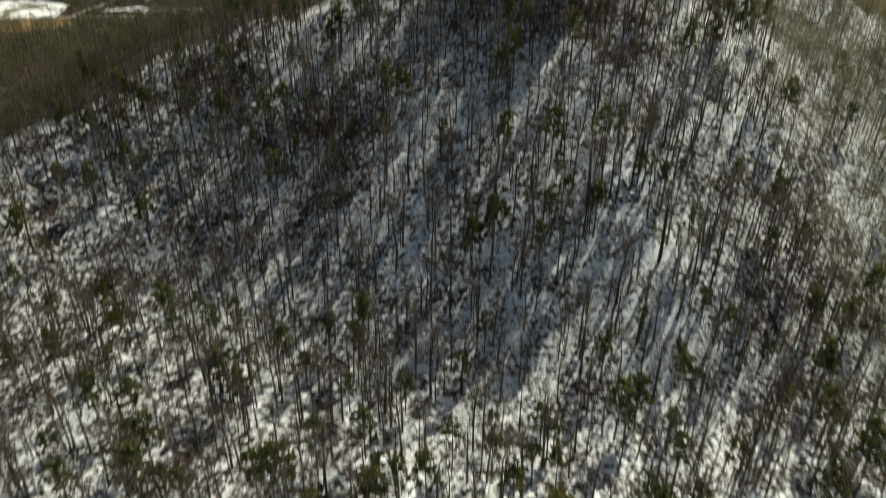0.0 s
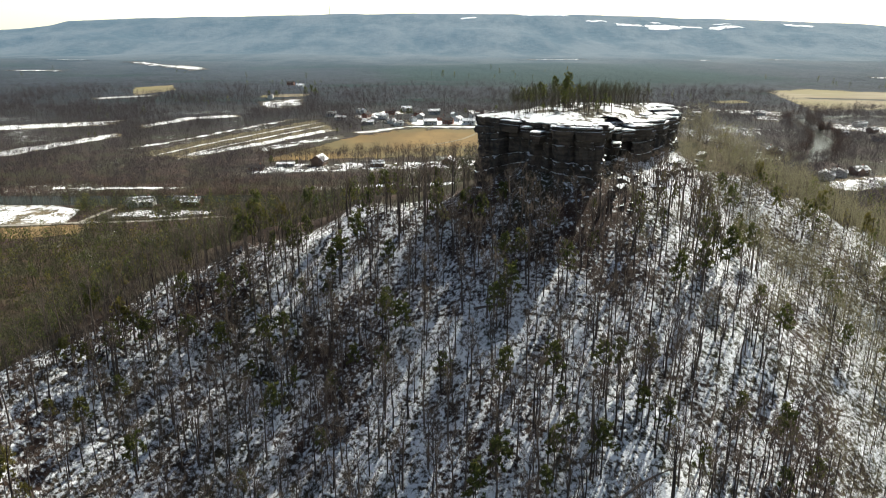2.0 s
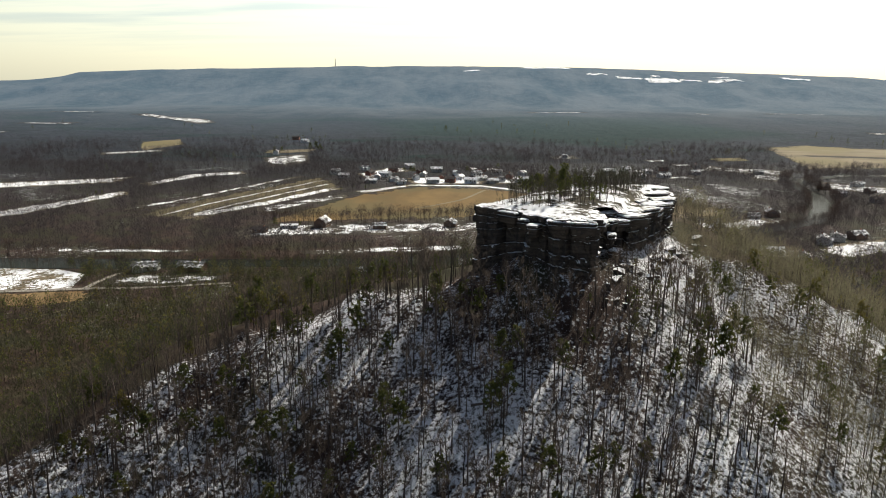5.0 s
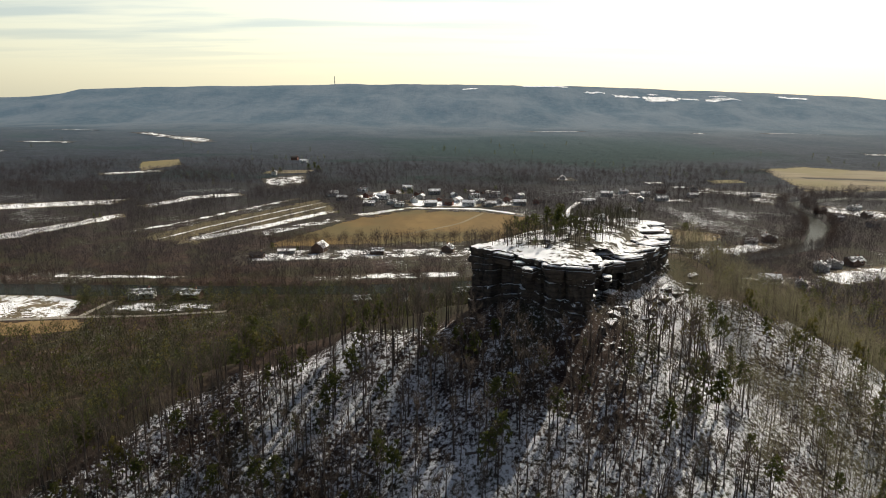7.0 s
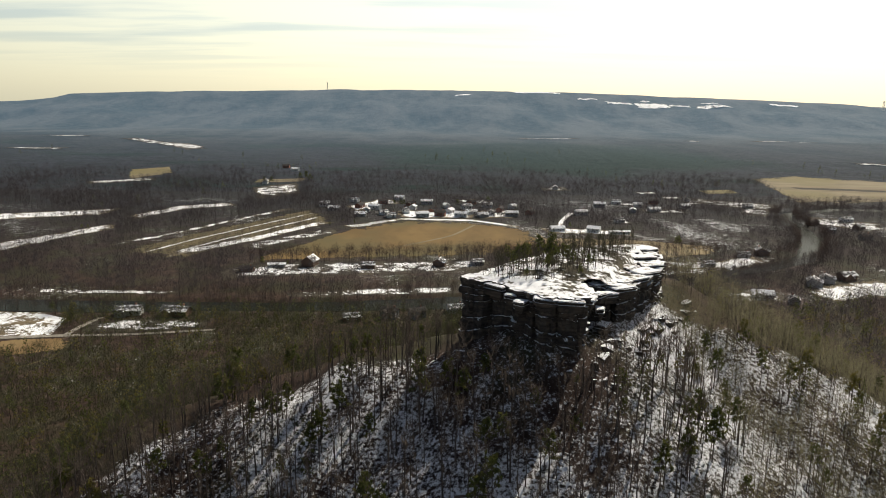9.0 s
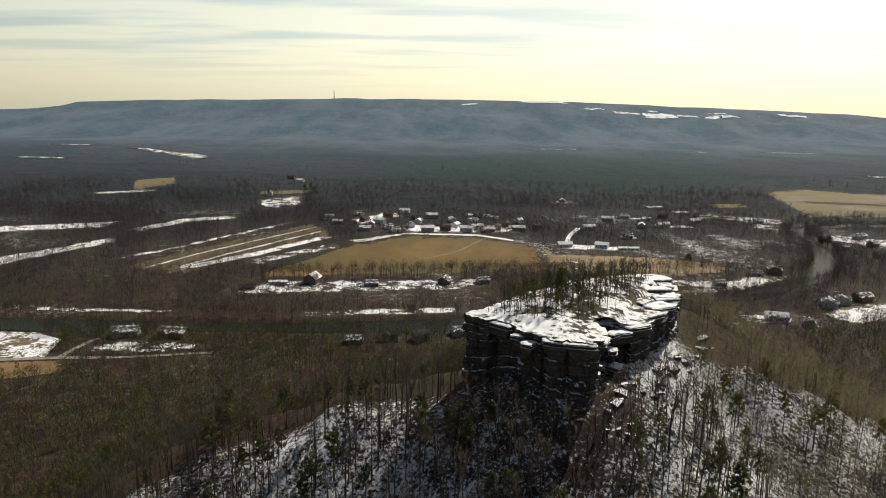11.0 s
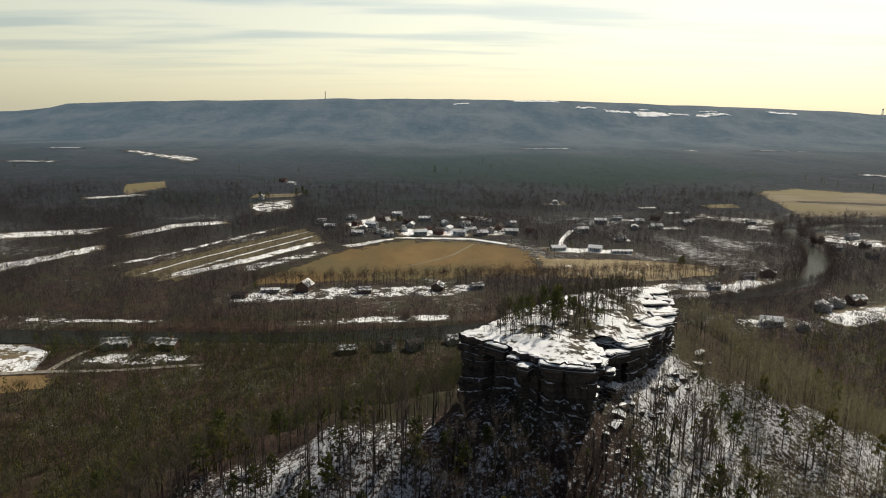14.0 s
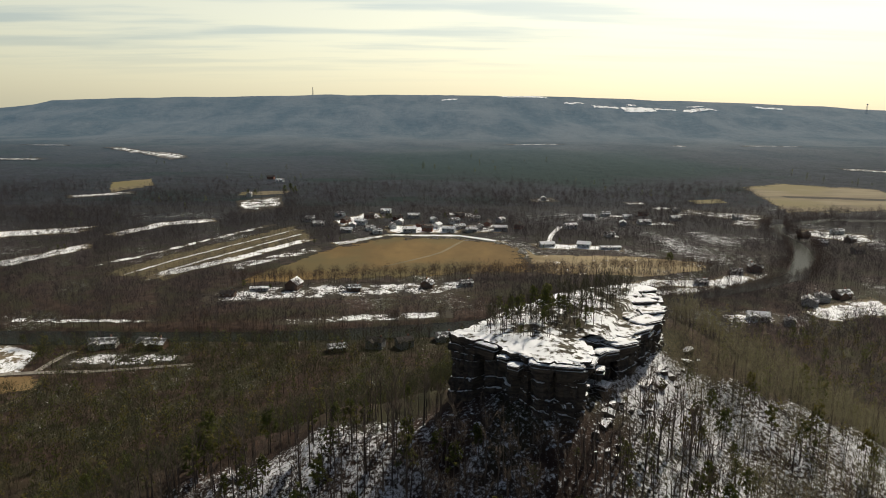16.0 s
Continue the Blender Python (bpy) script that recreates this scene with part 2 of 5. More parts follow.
M_TWIG = bark_material("bare_twigs", (0.068, 0.055, 0.048), (0.165, 0.132, 0.110), 0.45)
M_BRUSH = bark_material("olive_brushwood", (0.032, 0.034, 0.020), (0.082, 0.082, 0.044), 0.35)
# brighter twig copy: the shoulder's sunlit look is put into its colour
M_BRUSH_SUNLIT = bark_material("pale_brushwood", (0.125, 0.114, 0.075), (0.26, 0.235, 0.155), 0.55)
# distance haze is put into these two twig colours as paler blue-grey
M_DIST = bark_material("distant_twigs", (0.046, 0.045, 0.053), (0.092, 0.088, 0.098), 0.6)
M_VALLEY = bark_material("grey_valley_twigs", (0.038, 0.033, 0.037), (0.105, 0.090, 0.094), 0.4)
M_DIM = bark_material("dark_brushwood", (0.038, 0.027, 0.024), (0.088, 0.063, 0.053), 0.4)
M_CRISP = patchy("snow_on_mown_field", (0.10, 0.08, 0.05), (0.17, 0.13, 0.08), 0.05, 0.30, stretch=(0.5, 1.8, 1))
M_NEEDLE_PALE = needle_material("young_pine_needles", (0.056, 0.070, 0.020), (0.128, 0.140, 0.044))
# bare ground between the snow is blue-grey: the ridge's haze put into colour
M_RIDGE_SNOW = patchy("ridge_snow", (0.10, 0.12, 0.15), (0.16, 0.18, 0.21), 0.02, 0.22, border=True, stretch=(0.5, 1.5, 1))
M_NEEDLE = needle_material("pine_needles", (0.044, 0.056, 0.016), (0.112, 0.122, 0.034))
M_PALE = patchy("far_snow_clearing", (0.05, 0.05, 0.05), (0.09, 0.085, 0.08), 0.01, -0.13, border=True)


# ---------------------------------------------------------------- the lie of the land
def fuzz(x, y, scale, seed=0.0):
    """Smooth unevenness between about -1 and 1, for arrays."""
    x, y = np.asarray(x, float) / scale + seed * 7.3, np.asarray(y, float) / scale - seed * 3.1
    return (np.sin(x * 1.7 + 1.3 * np.sin(y * 1.1 + seed)) + np.sin(y * 1.9 + 1.7 * np.sin(x * 0.9 + 2 * seed)) + np.sin((x + y) * 3.1 + 2 * np.sin(x * 2.3 - y))) / 3


CREST = [(82, 262, 62), (34, 198, 63), (-18, 202, 48.5), (-56, 196, 38), (-80, 185, 32.5), (-118, 128, 19), (-178, 45, 2)]
RIVER = [(-900, 470, 30), (-420, 476, 28), (-309, 467, 27), (-246, 460, 27), (-187, 456, 22), (-118, 454, 18), (-54, 460, 24), (14, 470, 28), (90, 495, 26), (190, 541, 12),
         (272, 585, 15), (340, 630, 18), (383, 696, 20), (407, 760, 18), (413, 818, 15), (434, 868, 13), (520, 905, 14), (700, 900, 14)]


SIDE_CREST = [(78, 236, 62), (98, 224, 54), (119, 224, 45.5), (144, 230, 34), (185, 246, 13), (228, 270, -6)]


def along(points, x, y):
    """Distance from the line through the points, and the third number of the line at the nearest place."""
    best, value = np.full(np.shape(x), 1e9), np.zeros(np.shape(x))
    for (ax, ay, av), (bx, by, bv) in zip(points, points[1:]):
        s = np.clip(((x - ax) * (bx - ax) + (y - ay) * (by - ay)) / ((bx - ax) ** 2 + (by - ay) ** 2), 0, 1)
        d = np.hypot(x - ax - s * (bx - ax), y - ay - s * (by - ay))
        value, best = np.where(d < best, av + s * (bv - av), value), np.minimum(d, best)
    return best, value


def valley(x, y):
    near = -7 + 0.022 * np.clip(y - 450, 0, 1500) - 0.03 * np.clip(abs(x) - 150, 0, 300) * np.clip((900 - y) / 400, 0, 1) * np.clip((y - 250) / 150, 0, 1)
    return near + 2.5 * fuzz(x, y, 420, 1) * np.clip((y - 900) / 600, 0, 1) * 3


def hill(x, y):
    top = np.full(np.shape(x), -1e3)
    for (ax, ay, az), (bx, by, bz) in list(zip(CREST, CREST[1:])) + list(zip(SIDE_CREST, SIDE_CREST[1:])):
        s = np.clip(((x - ax) * (bx - ax) + (y - ay) * (by - ay)) / ((bx - ax) ** 2 + (by - ay) ** 2), 0, 1)
        d = np.hypot(x - ax - s * (bx - ax), y - ay - s * (by - ay))
        wide = 6.0 if (ax, ay, az) in SIDE_CREST else 16.0 if ay > 190 else 3.0
        top = np.maximum(top, az + s * (bz - az) - 0.62 * np.maximum(d - wide, 0))
    return top + 1.4 * fuzz(x, y, 24, 2) + 0.5 * fuzz(x, y, 9, 5)


def ridge(x, y):
    """The long escarpment on the far side of the valley."""
    line = 205 - 62 * (np.asarray(x) / 2450.0) ** 2 + 5 * fuzz(x, 0 * np.asarray(x), 330, 3) + 2 * fuzz(x, 0 * np.asarray(x), 90, 4)
    line = line - 26 * np.clip((-2010 - x) / 110, 0, 1)
    start = 2950 + 160 * fuzz(x, 0 * np.asarray(x), 500, 6)
    rise = np.clip((y - start) / (3850 - start), 0, 1)
    lap = 24 * fuzz(x, y, 260, 8) * np.clip(rise * 4, 0, 1) * np.clip((1 - rise) * 2.5, 0, 1)
    return 28 + (line - 28) * rise ** 1.25 + lap, rise


def land(x, y):
    x, y = np.asarray(x, float), np.asarray(y, float)
    v, h = valley(x, y), hill(x, y)
    k = 7.0
    z = np.maximum(v, h) + np.maximum(k - abs(v - h), 0) ** 2 / (4 * k)
    d, w = along(RIVER, x, y)
    z = z - 1.6 * np.clip((w / 2 + 4 - d) / 5, 0, 1)
    r, rise = ridge(x, y)
    z = np.where(rise > 0, np.maximum(z, r), z)
    return np.where(y > 3900, z - (y - 3900) * 0.12, z)


def spread(inner_lo, inner_hi, step, lo, hi, grow):
    c = list(np.arange(inner_lo, inner_hi + 0.1, step))
    s = step
    while c[-1] < hi:
        s = min(s * grow, 90)
        c.append(c[-1] + s)
    s = step
    while c[0] > lo:
        s = min(s * grow, 90)
        c.insert(0, c[0] - s)
    return np.array(c)


def mesh_from(name, verts, faces, mats, smooth=True, slots=None):
    me = bpy.data.meshes.new(name)
    me.from_pydata(np.asarray(verts).tolist(), [], np.asarray(faces).tolist() if not isinstance(faces, list) else faces)
    for m in mats:
        me.materials.append(m)
    if smooth:
        me.polygons.foreach_set("use_smooth", np.ones(len(me.polygons), bool))
    if slots is not None:
        me.polygons.foreach_set("material_index", np.asarray(slots, np.int32))
    me.update()
    return me


def sheet(xs, ys):
    gx, gy = np.meshgrid(xs, ys)
    n, m = len(xs), len(ys)
    i = (np.arange(m - 1)[:, None] * n + np.arange(n - 1)).ravel()
    return gx.ravel(), gy.ravel(), np.stack([i, i + 1, i + n + 1, i + n], 1)


def make_ground():
    xs, ys = spread(-340, 470, 4.5, -4300, 4300, 1.12), spread(15, 900, 4.5, -3500, 4750, 1.10)
    x, y, f = sheet(xs, ys)
    z = land(x, y)
    # faces past 1000 m take the ridge material with its painted haze
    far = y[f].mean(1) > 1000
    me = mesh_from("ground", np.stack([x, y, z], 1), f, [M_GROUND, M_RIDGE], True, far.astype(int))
    d, _ = along(CREST, x, y)
    onhill = np.clip((hill(x, y) - valley(x, y)) / 14, 0, 1)
    # the spur's far side faces the sun and has lost its snow
    cx = np.interp(x, [-178, -118, -80, -56, -18, 34, 82], [45, 128, 185, 196, 202, 198, 262])
    brow = np.interp(x, [60, 98, 144, 185, 228], [236, 224, 230, 246, 270])
    front = np.clip((cx - y) / 10 + 0.6, 0, 1) * (x < 60) + np.clip((brow + 4 - y) / 8, 0, 1) * (x >= 60)
    flat_near = np.clip((165 - y) / 30, 0, 1) * np.clip((150 - x) / 30, 0, 1)
    # snow thinned below the walls: talus, and the rock's shade put into the cover
    talus_shade = np.clip(1 - along([(6, 200, 0), (14, 186, 0), (34, 172, 0), (50, 180, 0)], x, y)[0] / 32, 0, 1)
    cover = 0.30 - 0.10 * talus_shade + 0.218 * np.maximum(onhill * np.clip(front, 0, 1), flat_near) - 0.05 * np.clip((y - 900) / 500, 0, 1)
    cover = cover + (0.038 + 0.035 * np.clip(x / 200, -0.5, 1) - 0.12 * fuzz(x, y, 70, 8)) * np.clip((y - 440) / 60, 0, 1) * np.clip((1150 - y) / 280, 0, 1) - (0.005 + 0.03 * fuzz(x, y, 15, 3)) * np.clip((x - 78) / 75, 0, 1) * np.clip((y - 130) / 50, 0, 1)
    cover = cover + 0.055 * (y > cx + 40) * (x < 60) * (y < 445) * np.clip((y - 200) / 60, 0, 1)
    cover = cover - 0.022 * np.clip((-10 - x) / 50, 0, 1) * (y < 300)
    cover = cover - 0.025 * np.clip((x - 50) / 30, 0, 1) * np.clip((190 - y) / 30, 0, 1)
    # a hollow on the slope, full of brush, where little snow is left
    hollow = along([(-70, 163, 0), (-52, 152, 0), (-28, 141, 0)], x, y)[0]
    cover = cover + 0.025 * np.clip((x - 46) / 10, 0, 1) * np.clip((100 - x) / 20, 0, 1) * np.clip((y - 150) / 20, 0, 1)
    cover = cover - 0.02 * np.clip((x - 85) / 30, 0, 1) * np.clip(1 - (brow - y) / 45, 0, 1) * (y < brow + 30)
    cover = cover - 0.05 * np.clip(1 - hollow / 12, 0, 1) ** 0.7
    a = me.attributes.new("snow_cover", "FLOAT", "POINT")
    a.data.foreach_set("value", cover.astype(np.float32))
    # fades in the haze-tinted forest floor colour from 500 to 900 m
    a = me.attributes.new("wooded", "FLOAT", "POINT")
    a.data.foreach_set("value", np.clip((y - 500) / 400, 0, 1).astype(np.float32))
    return tagged(new("ground", me), "wooded hill and valley floor under patchy old snow", "ground", kind="structure")


make_ground()


OPEN = []        # land kept free of woods: a ring of places and the share of trees that still stands in it


def lay(name, upper, lower, mat, label, category, lift=0.12, nu=40, nv=14, ragged=1.0, water=False, kind="structure", trees=0.0):
    """A cover of the ground between two lines, following the land, with a ragged outline."""
    OPEN.append((np.array(list(upper) + list(reversed(list(lower))), float), trees))
    def run(line, n):
        line = np.array(line, float)
        s = np.r_[0, np.cumsum(np.hypot(*np.diff(line, axis=0).T))]
        u = np.linspace(0, s[-1], n)
        return np.stack([np.interp(u, s, line[:, 0]), np.interp(u, s, line[:, 1])], 1)
    a, b = run(upper, nu), run(lower, nu)
    v = np.linspace(0, 1, nv)[:, None, None]
    p = a[None] * (1 - v) + b[None] * v
    x, y = p[..., 0], p[..., 1]
    x, y = x + ragged * fuzz(y, x, 5, 3) * 1.2 + ragged * fuzz(y, x, 17, 4) * 1.6, y + ragged * fuzz(x, y, 5, 1) * 1.2 + ragged * fuzz(x, y, 17, 2) * 1.6
    z = (valley(x, y) - 0.75) if water else land(x, y) + lift
    i = (np.arange(nv - 1)[:, None] * nu + np.arange(nu - 1)).ravel()
    f = np.stack([i, i + nu, i + nu + 1, i + 1], 1)
    ob = new(name, mesh_from(name, np.stack([x.ravel(), y.ravel(), z.ravel()], 1), f, [mat]))
    gu, gv = np.meshgrid(np.linspace(0, 1, nu), np.linspace(0, 1, nv))
    inward = np.minimum(np.minimum(gu, 1 - gu) * 8, np.minimum(gv, 1 - gv) * 4).clip(0, 1)
    ob.data.attributes.new("inward", "FLOAT", "POINT").data.foreach_set("value", inward.ravel().astype(np.float32))
    return tagged(ob, label, category, kind=kind)


def ribbon(name, line, mat, label, category, lift=0.2, water=False, step=6.0):
    """A road or river along a line of x, y, width."""
    line = np.array(line, float)
    s = np.r_[0, np.cumsum(np.hypot(*np.diff(line[:, :2], axis=0).T))]
    u = np.linspace(0, s[-1], max(6, int(s[-1] / step)))
    k = np.array([np.interp(u, s, line[:, c]) for c in range(3)])
    for _ in range(4):
        k[:, 1:-1] = (k[:, :-2] + 2 * k[:, 1:-1] + k[:, 2:]) / 4
    d = np.gradient(k[:2], axis=1)
    d /= np.hypot(*d)
    n = np.stack([-d[1], d[0]])
    return lay(name, (k[:2] + n * k[2] / 2).T, (k[:2] - n * k[2] / 2).T, mat, label, category, lift, len(u), 4, 0.5 if water else 0.1, water)


# ---------------------------------------------------------------- rock
def part(name, bm, mat, parent=None, label=""):
    me = bpy.data.meshes.new(name)
    bm.to_mesh(me)
    bm.free()
    me.materials.append(mat)
    ob = new(name, me)
    ob.parent = parent
    return tagged(ob, label)


def thing(name, place, label, category, group="", kind=""):
    ob = new(name)
    ob.empty_display_size = 0.5
    ob.location = place
    return tagged(ob, label, category, group, kind)


OUTLINE = [(6, 202), (8.5, 198), (13, 194), (19, 190), (21.5, 185), (25, 179), (29, 177), (34, 175.2), (40, 173.5), (43, 178), (45, 184), (46.5, 191), (46, 197), (51, 200), (57, 198.5), (64, 206), (69, 213), (76, 224),
           (81, 232), (83.5, 240), (86, 252), (89, 265), (85, 272), (76, 272), (60, 262), (45, 248), (28, 231), (20, 220), (13, 211)]


def outline_points(step=0.9):
    pts = np.array(OUTLINE + OUTLINE[:1], float)
    s = np.r_[0, np.cumsum(np.hypot(*np.diff(pts, axis=0).T))]
    u = np.arange(0, s[-1], step)
    p = np.stack([np.interp(u, s, pts[:, 0]), np.interp(u, s, pts[:, 1])], 1)
    q = p.copy()
    for _ in range(1):
        q = (np.roll(q, 1, 0) + 2 * q + np.roll(q, -1, 0)) / 4
    d = np.roll(q, -3, 0) - np.roll(q, 3, 0)
    d /= np.hypot(d[:, 0], d[:, 1])[:, None]
    return q, np.stack([d[:, 1], -d[:, 0]], 1)


def blocks(n, rng, lo, hi, deep, crack):
    """Steps in and out along the rim, with cracks between the blocks."""
    out, k = np.zeros(n), 0
    while k < n:
        w = rng.integers(lo, hi)
        out[k:k + w] = rng.uniform(-deep, 0.25 * deep)
        if k:
            out[k] -= crack
        k += w
    return out


def rim_top(p):
    """Height of the rock's rim: highest over the near wall, lower along the slabs."""
    return 77.4 - 3.6 * np.clip((p[:, 0] - 43) / 10, 0, 1) + 0.4 * fuzz(p[:, 0], p[:, 1], 9, 3)


def rock_top(x, y):
    """The surface of the heath and snow on the rock."""
    x, y = np.asarray(x, float), np.asarray(y, float)
    d = along([(a, b, 0) for a, b in OUTLINE + OUTLINE[:1]], x, y)[0]
    z = 77.4 - 2.2 * np.clip((x - 46) / 30, 0, 1) + 0.1 + 1.5 * np.clip((d - 3) / 14, 0, 1) * np.clip((80 - x) / 25, 0.2, 1)
    z = z + 0.5 * fuzz(x, y, 6, 2) * np.clip(d / 4, 0, 1) - 0.45 * np.clip(1 - d / 1.2, 0, 1)
    step = (x - 48) - (y - 194) * 0.475        # beyond this line the ledge slabs begin, a step lower
    return z - (1.75 + 0.5 * fuzz(x, y, 3.5, 6)) * np.clip(step / 1.6, 0, 1) * (x > 46)


def make_rock():
    rng = np.random.default_rng(11)
    p, n = outline_points()
    N = len(p)
    base = blocks(N, rng, 6, 13, 1.5, 1.0)
    big = blocks(N, rng, 12, 24, 1.3, 1.8)
    rock = thing("rock_outcrop", (45, 215, 60), "dark layered sandstone outcrop with sheer walls on a wooded hilltop", "rock outcrop")
    cuts = [0.0, 0.07, 0.13, 0.22, 0.31, 0.55, 0.72, 1.0]
    for k, (hi, lo) in enumerate(zip(cuts, cuts[1:])):
        thick = k >= 4
        off = base + big * (1.2 if thick else 0.8) + (0.5 if thick else 0.8) * blocks(N, rng, 3, 9, 0.9, 0.9 if thick else 0.3) + 0.12 * rng.standard_normal(N)
        off = off + (0.9, 0.2, 0.5, 0.0, 0.0, 0.1, 0.2)[k] + 1.6 * hi * np.clip((30 - p[:, 0]) / 20, 0, 1)
        top = rim_top(p)
        foot = np.minimum(land(p[:, 0] + n[:, 0] * 2, p[:, 1] + n[:, 1] * 2) - 2.0, top - 6)
        z1, z0 = top + (foot - top) * hi, top + (foot - top) * lo
        z1 = z1 + 0.12 * rng.standard_normal(N)
        bm = bmesh.new()
        rings = []
        levels = [(0.0, -0.4), (0.03, -0.05)] + [(q, 0.0) for q in ((0.25, 0.5, 0.75) if thick else (0.5,))] + [(0.97, -0.1), (1.02, -0.35)]
        for q, o in levels:
            shift = off + o + (0.28 if thick else 0.15) * rng.standard_normal(N)
            zz = z1 + (z0 - z1) * q
            rings.append([bm.verts.new((p[i, 0] + n[i, 0] * shift[i] - 45, p[i, 1] + n[i, 1] * shift[i] - 215, zz[i] - 60)) for i in range(N)])
        for r0, r1 in zip(rings, rings[1:]):
            for i in range(N):
                bm.faces.new((r0[i], r1[i], r1[(i + 1) % N], r0[(i + 1) % N]))
        inner = [bm.verts.new((p[i, 0] - n[i, 0] * 6 - 45, p[i, 1] - n[i, 1] * 6 - 215, z1[i] - 60)) for i in range(N)]
        for i in range(N):
            bm.faces.new((inner[i], rings[0][i], rings[0][(i + 1) % N], inner[(i + 1) % N]))
        part("rock_layer", bm, M_ROCK, rock)
    # heath and snow on the flat top
    gx, gy, f = sheet(np.arange(4, 93, 1.2), np.arange(172, 274, 1.2))
    d = np.full(len(gx), 1e9)
    inside = np.zeros(len(gx), bool)
    soft = base + 0.8 * big
    for _ in range(3):
        soft = (np.roll(soft, 1) + 2 * soft + np.roll(soft, -1)) / 4
    poly = p + n * (0.8 * soft + 0.3)[:, None]
    for i in range(N):
        a, b = poly[i], poly[(i + 1) % N]
        d = np.minimum(d, np.hypot(gx - a[0], gy - a[1]))
        cross = (a[1] > gy) != (b[1] > gy)
        inside ^= cross & (gx < (b[0] - a[0]) * (gy - a[1]) / (b[1] - a[1] + 1e-9) + a[0])
    z = rock_top(gx, gy)
    keep = inside[f].all(1) & (d[f].min(1) > 0.2)
    me = mesh_from("snowy_top", np.stack([gx - 45, gy - 215, z - 60], 1), f[keep], [M_CAP])
    top = new("snowy_top", me)
    top.parent = rock
    tagged(top, "snow and dry heath on the rock's flat top")
    return rock


def slab(rock, x, y, z, length, width, turn, thick=1.6, seed=0, lid=True):
    """A flat angular ledge of rock, split into beds, with a lid of snow; part of the outcrop."""
    rng = random.Random(seed)
    # a rough quadrangle with chipped corners
    ring = []
    for cx, cy in ((1, 1), (-1, 1), (-1, -1), (1, -1)):
        px, py = cx * rng.uniform(0.72, 1.08), cy * rng.uniform(0.72, 1.08)
        ux, uy = rng.uniform(0.04, 0.26), rng.uniform(0.04, 0.26)
        pair = [(px, py - cy * uy), (px - cx * ux, py)]
        ring += pair if cx * cy > 0 else pair[::-1]
        ring.append(((ring[-1][0] if cx * cy > 0 else ring[-1][0]) - (0.45 * cx if cx * cy > 0 else 0), ring[-1][1] - (0 if cx * cy > 0 else 0.45 * cy)))
        ring[-1] = (ring[-1][0] + rng.uniform(-0.06, 0.06), ring[-1][1] + rng.uniform(-0.12, 0.06) * cy)
    count = len(ring)
    ca, sa = math.cos(radians(turn)), math.sin(radians(turn))

    def prism(levels, mat, name, parent, label="", chip=0.05):
        bm = bmesh.new()
        rows = []
        for zz, grow in levels:
            row = []
            for c, s in ring:
                far = math.hypot(c, s)
                lx = c * (length / 2) + c / far * (grow + rng.uniform(-chip, chip) * 4)
                ly = s * (width / 2) + s / far * (grow + rng.uniform(-chip, chip) * 4)
                row.append(bm.verts.new((x - 45 + lx * ca - ly * sa, y - 215 + lx * sa + ly * ca, zz - 60 + rng.uniform(-0.04, 0.04))))
            rows.append(row)
        for r0, r1 in zip(rows, rows[1:]):
            for k in range(count):
                bm.faces.new((r0[k], r0[(k + 1) % count], r1[(k + 1) % count], r1[k]))
        bm.faces.new(rows[-1])
        bm.faces.new(list(reversed(rows[0])))
        bmesh.ops.recalc_face_normals(bm, faces=bm.faces)
        return part(name, bm, mat, parent, label)
    body = prism([(z - thick * 2.8, -1.0), (z - thick * 1.6, -0.6), (z - thick * 1.5, -0.1), (z - thick * 0.95, 0.0), (z - thick * 0.9, -0.4), (z - thick * 0.5, -0.3), (z - thick * 0.45, 0.05), (z - 0.3, 0.1), (z - 0.25, -0.25), (z - 0.18, 0.0), (z, -0.05)], M_ROCK, "ledge_slab", rock)
    if lid:
        prism([(z - 0.05, -0.25), (z + 0.11, -0.35), (z + 0.16, -0.8)], M_SNOW, "snow_lid", body, "patchy snow lying on the ledge", 0.11)


rock = make_rock()
for k, (x, y, z, l, w, turn) in enumerate([
        (57.5, 203, 74.6, 10, 6.5, 28), (65, 214, 74.8, 10, 7.5, 35), (71.5, 224.5, 74.8, 11, 8, 30), (76.5, 235.0, 75.0, 10, 6.5, 22), (77, 247.5, 75.2, 11, 7.5, 10), (76, 263, 75.3, 12, 8, 8), (84.5, 266, 74.8, 7, 8, 20),
        (66, 228, 75.4, 7, 6, 40), (62, 220, 75.3, 5.5, 5, 25), (81.5, 242, 74.2, 5, 6, 60), (49.5, 195, 74.3, 4, 3.6, 50), (60, 208.5, 74.9, 6, 4.5, 40), (74, 254, 75.6, 7, 6, 30), (83, 255, 74.7, 6, 7, 5),
        (30, 178.2, 77.0, 8, 5.0, -20), (37, 176.6, 76.9, 8, 5.0, -10), (15.5, 195, 76.9, 11, 4.4, -42), (23.3, 182.2, 75.0, 4.6, 4.2, -30), (20.8, 186.2, 75.9, 4, 3.4, -40), (43.2, 181, 76.6, 8, 4.4, 68), (45, 189, 76.4, 8, 3.4, 84),
        (51.5, 203.6, 75.35, 7, 5.4, 28), (52.5, 198.5, 73.6, 6, 5, 20), (49, 191, 70.5, 5, 3.2, 75),
        # ledges along the foot of the walls
        (50.5, 192.5, 65.0, 6, 3.6, 55), *((x, y, float(land(x, y)) + 0.5, l, w, turn) for x, y, l, w, turn in [(67.5, 207, 8, 2.8, 48), (75.5, 218, 8, 2.8, 52)])]):
    slab(rock, x, y, z, l, w, turn, 1.3, k)


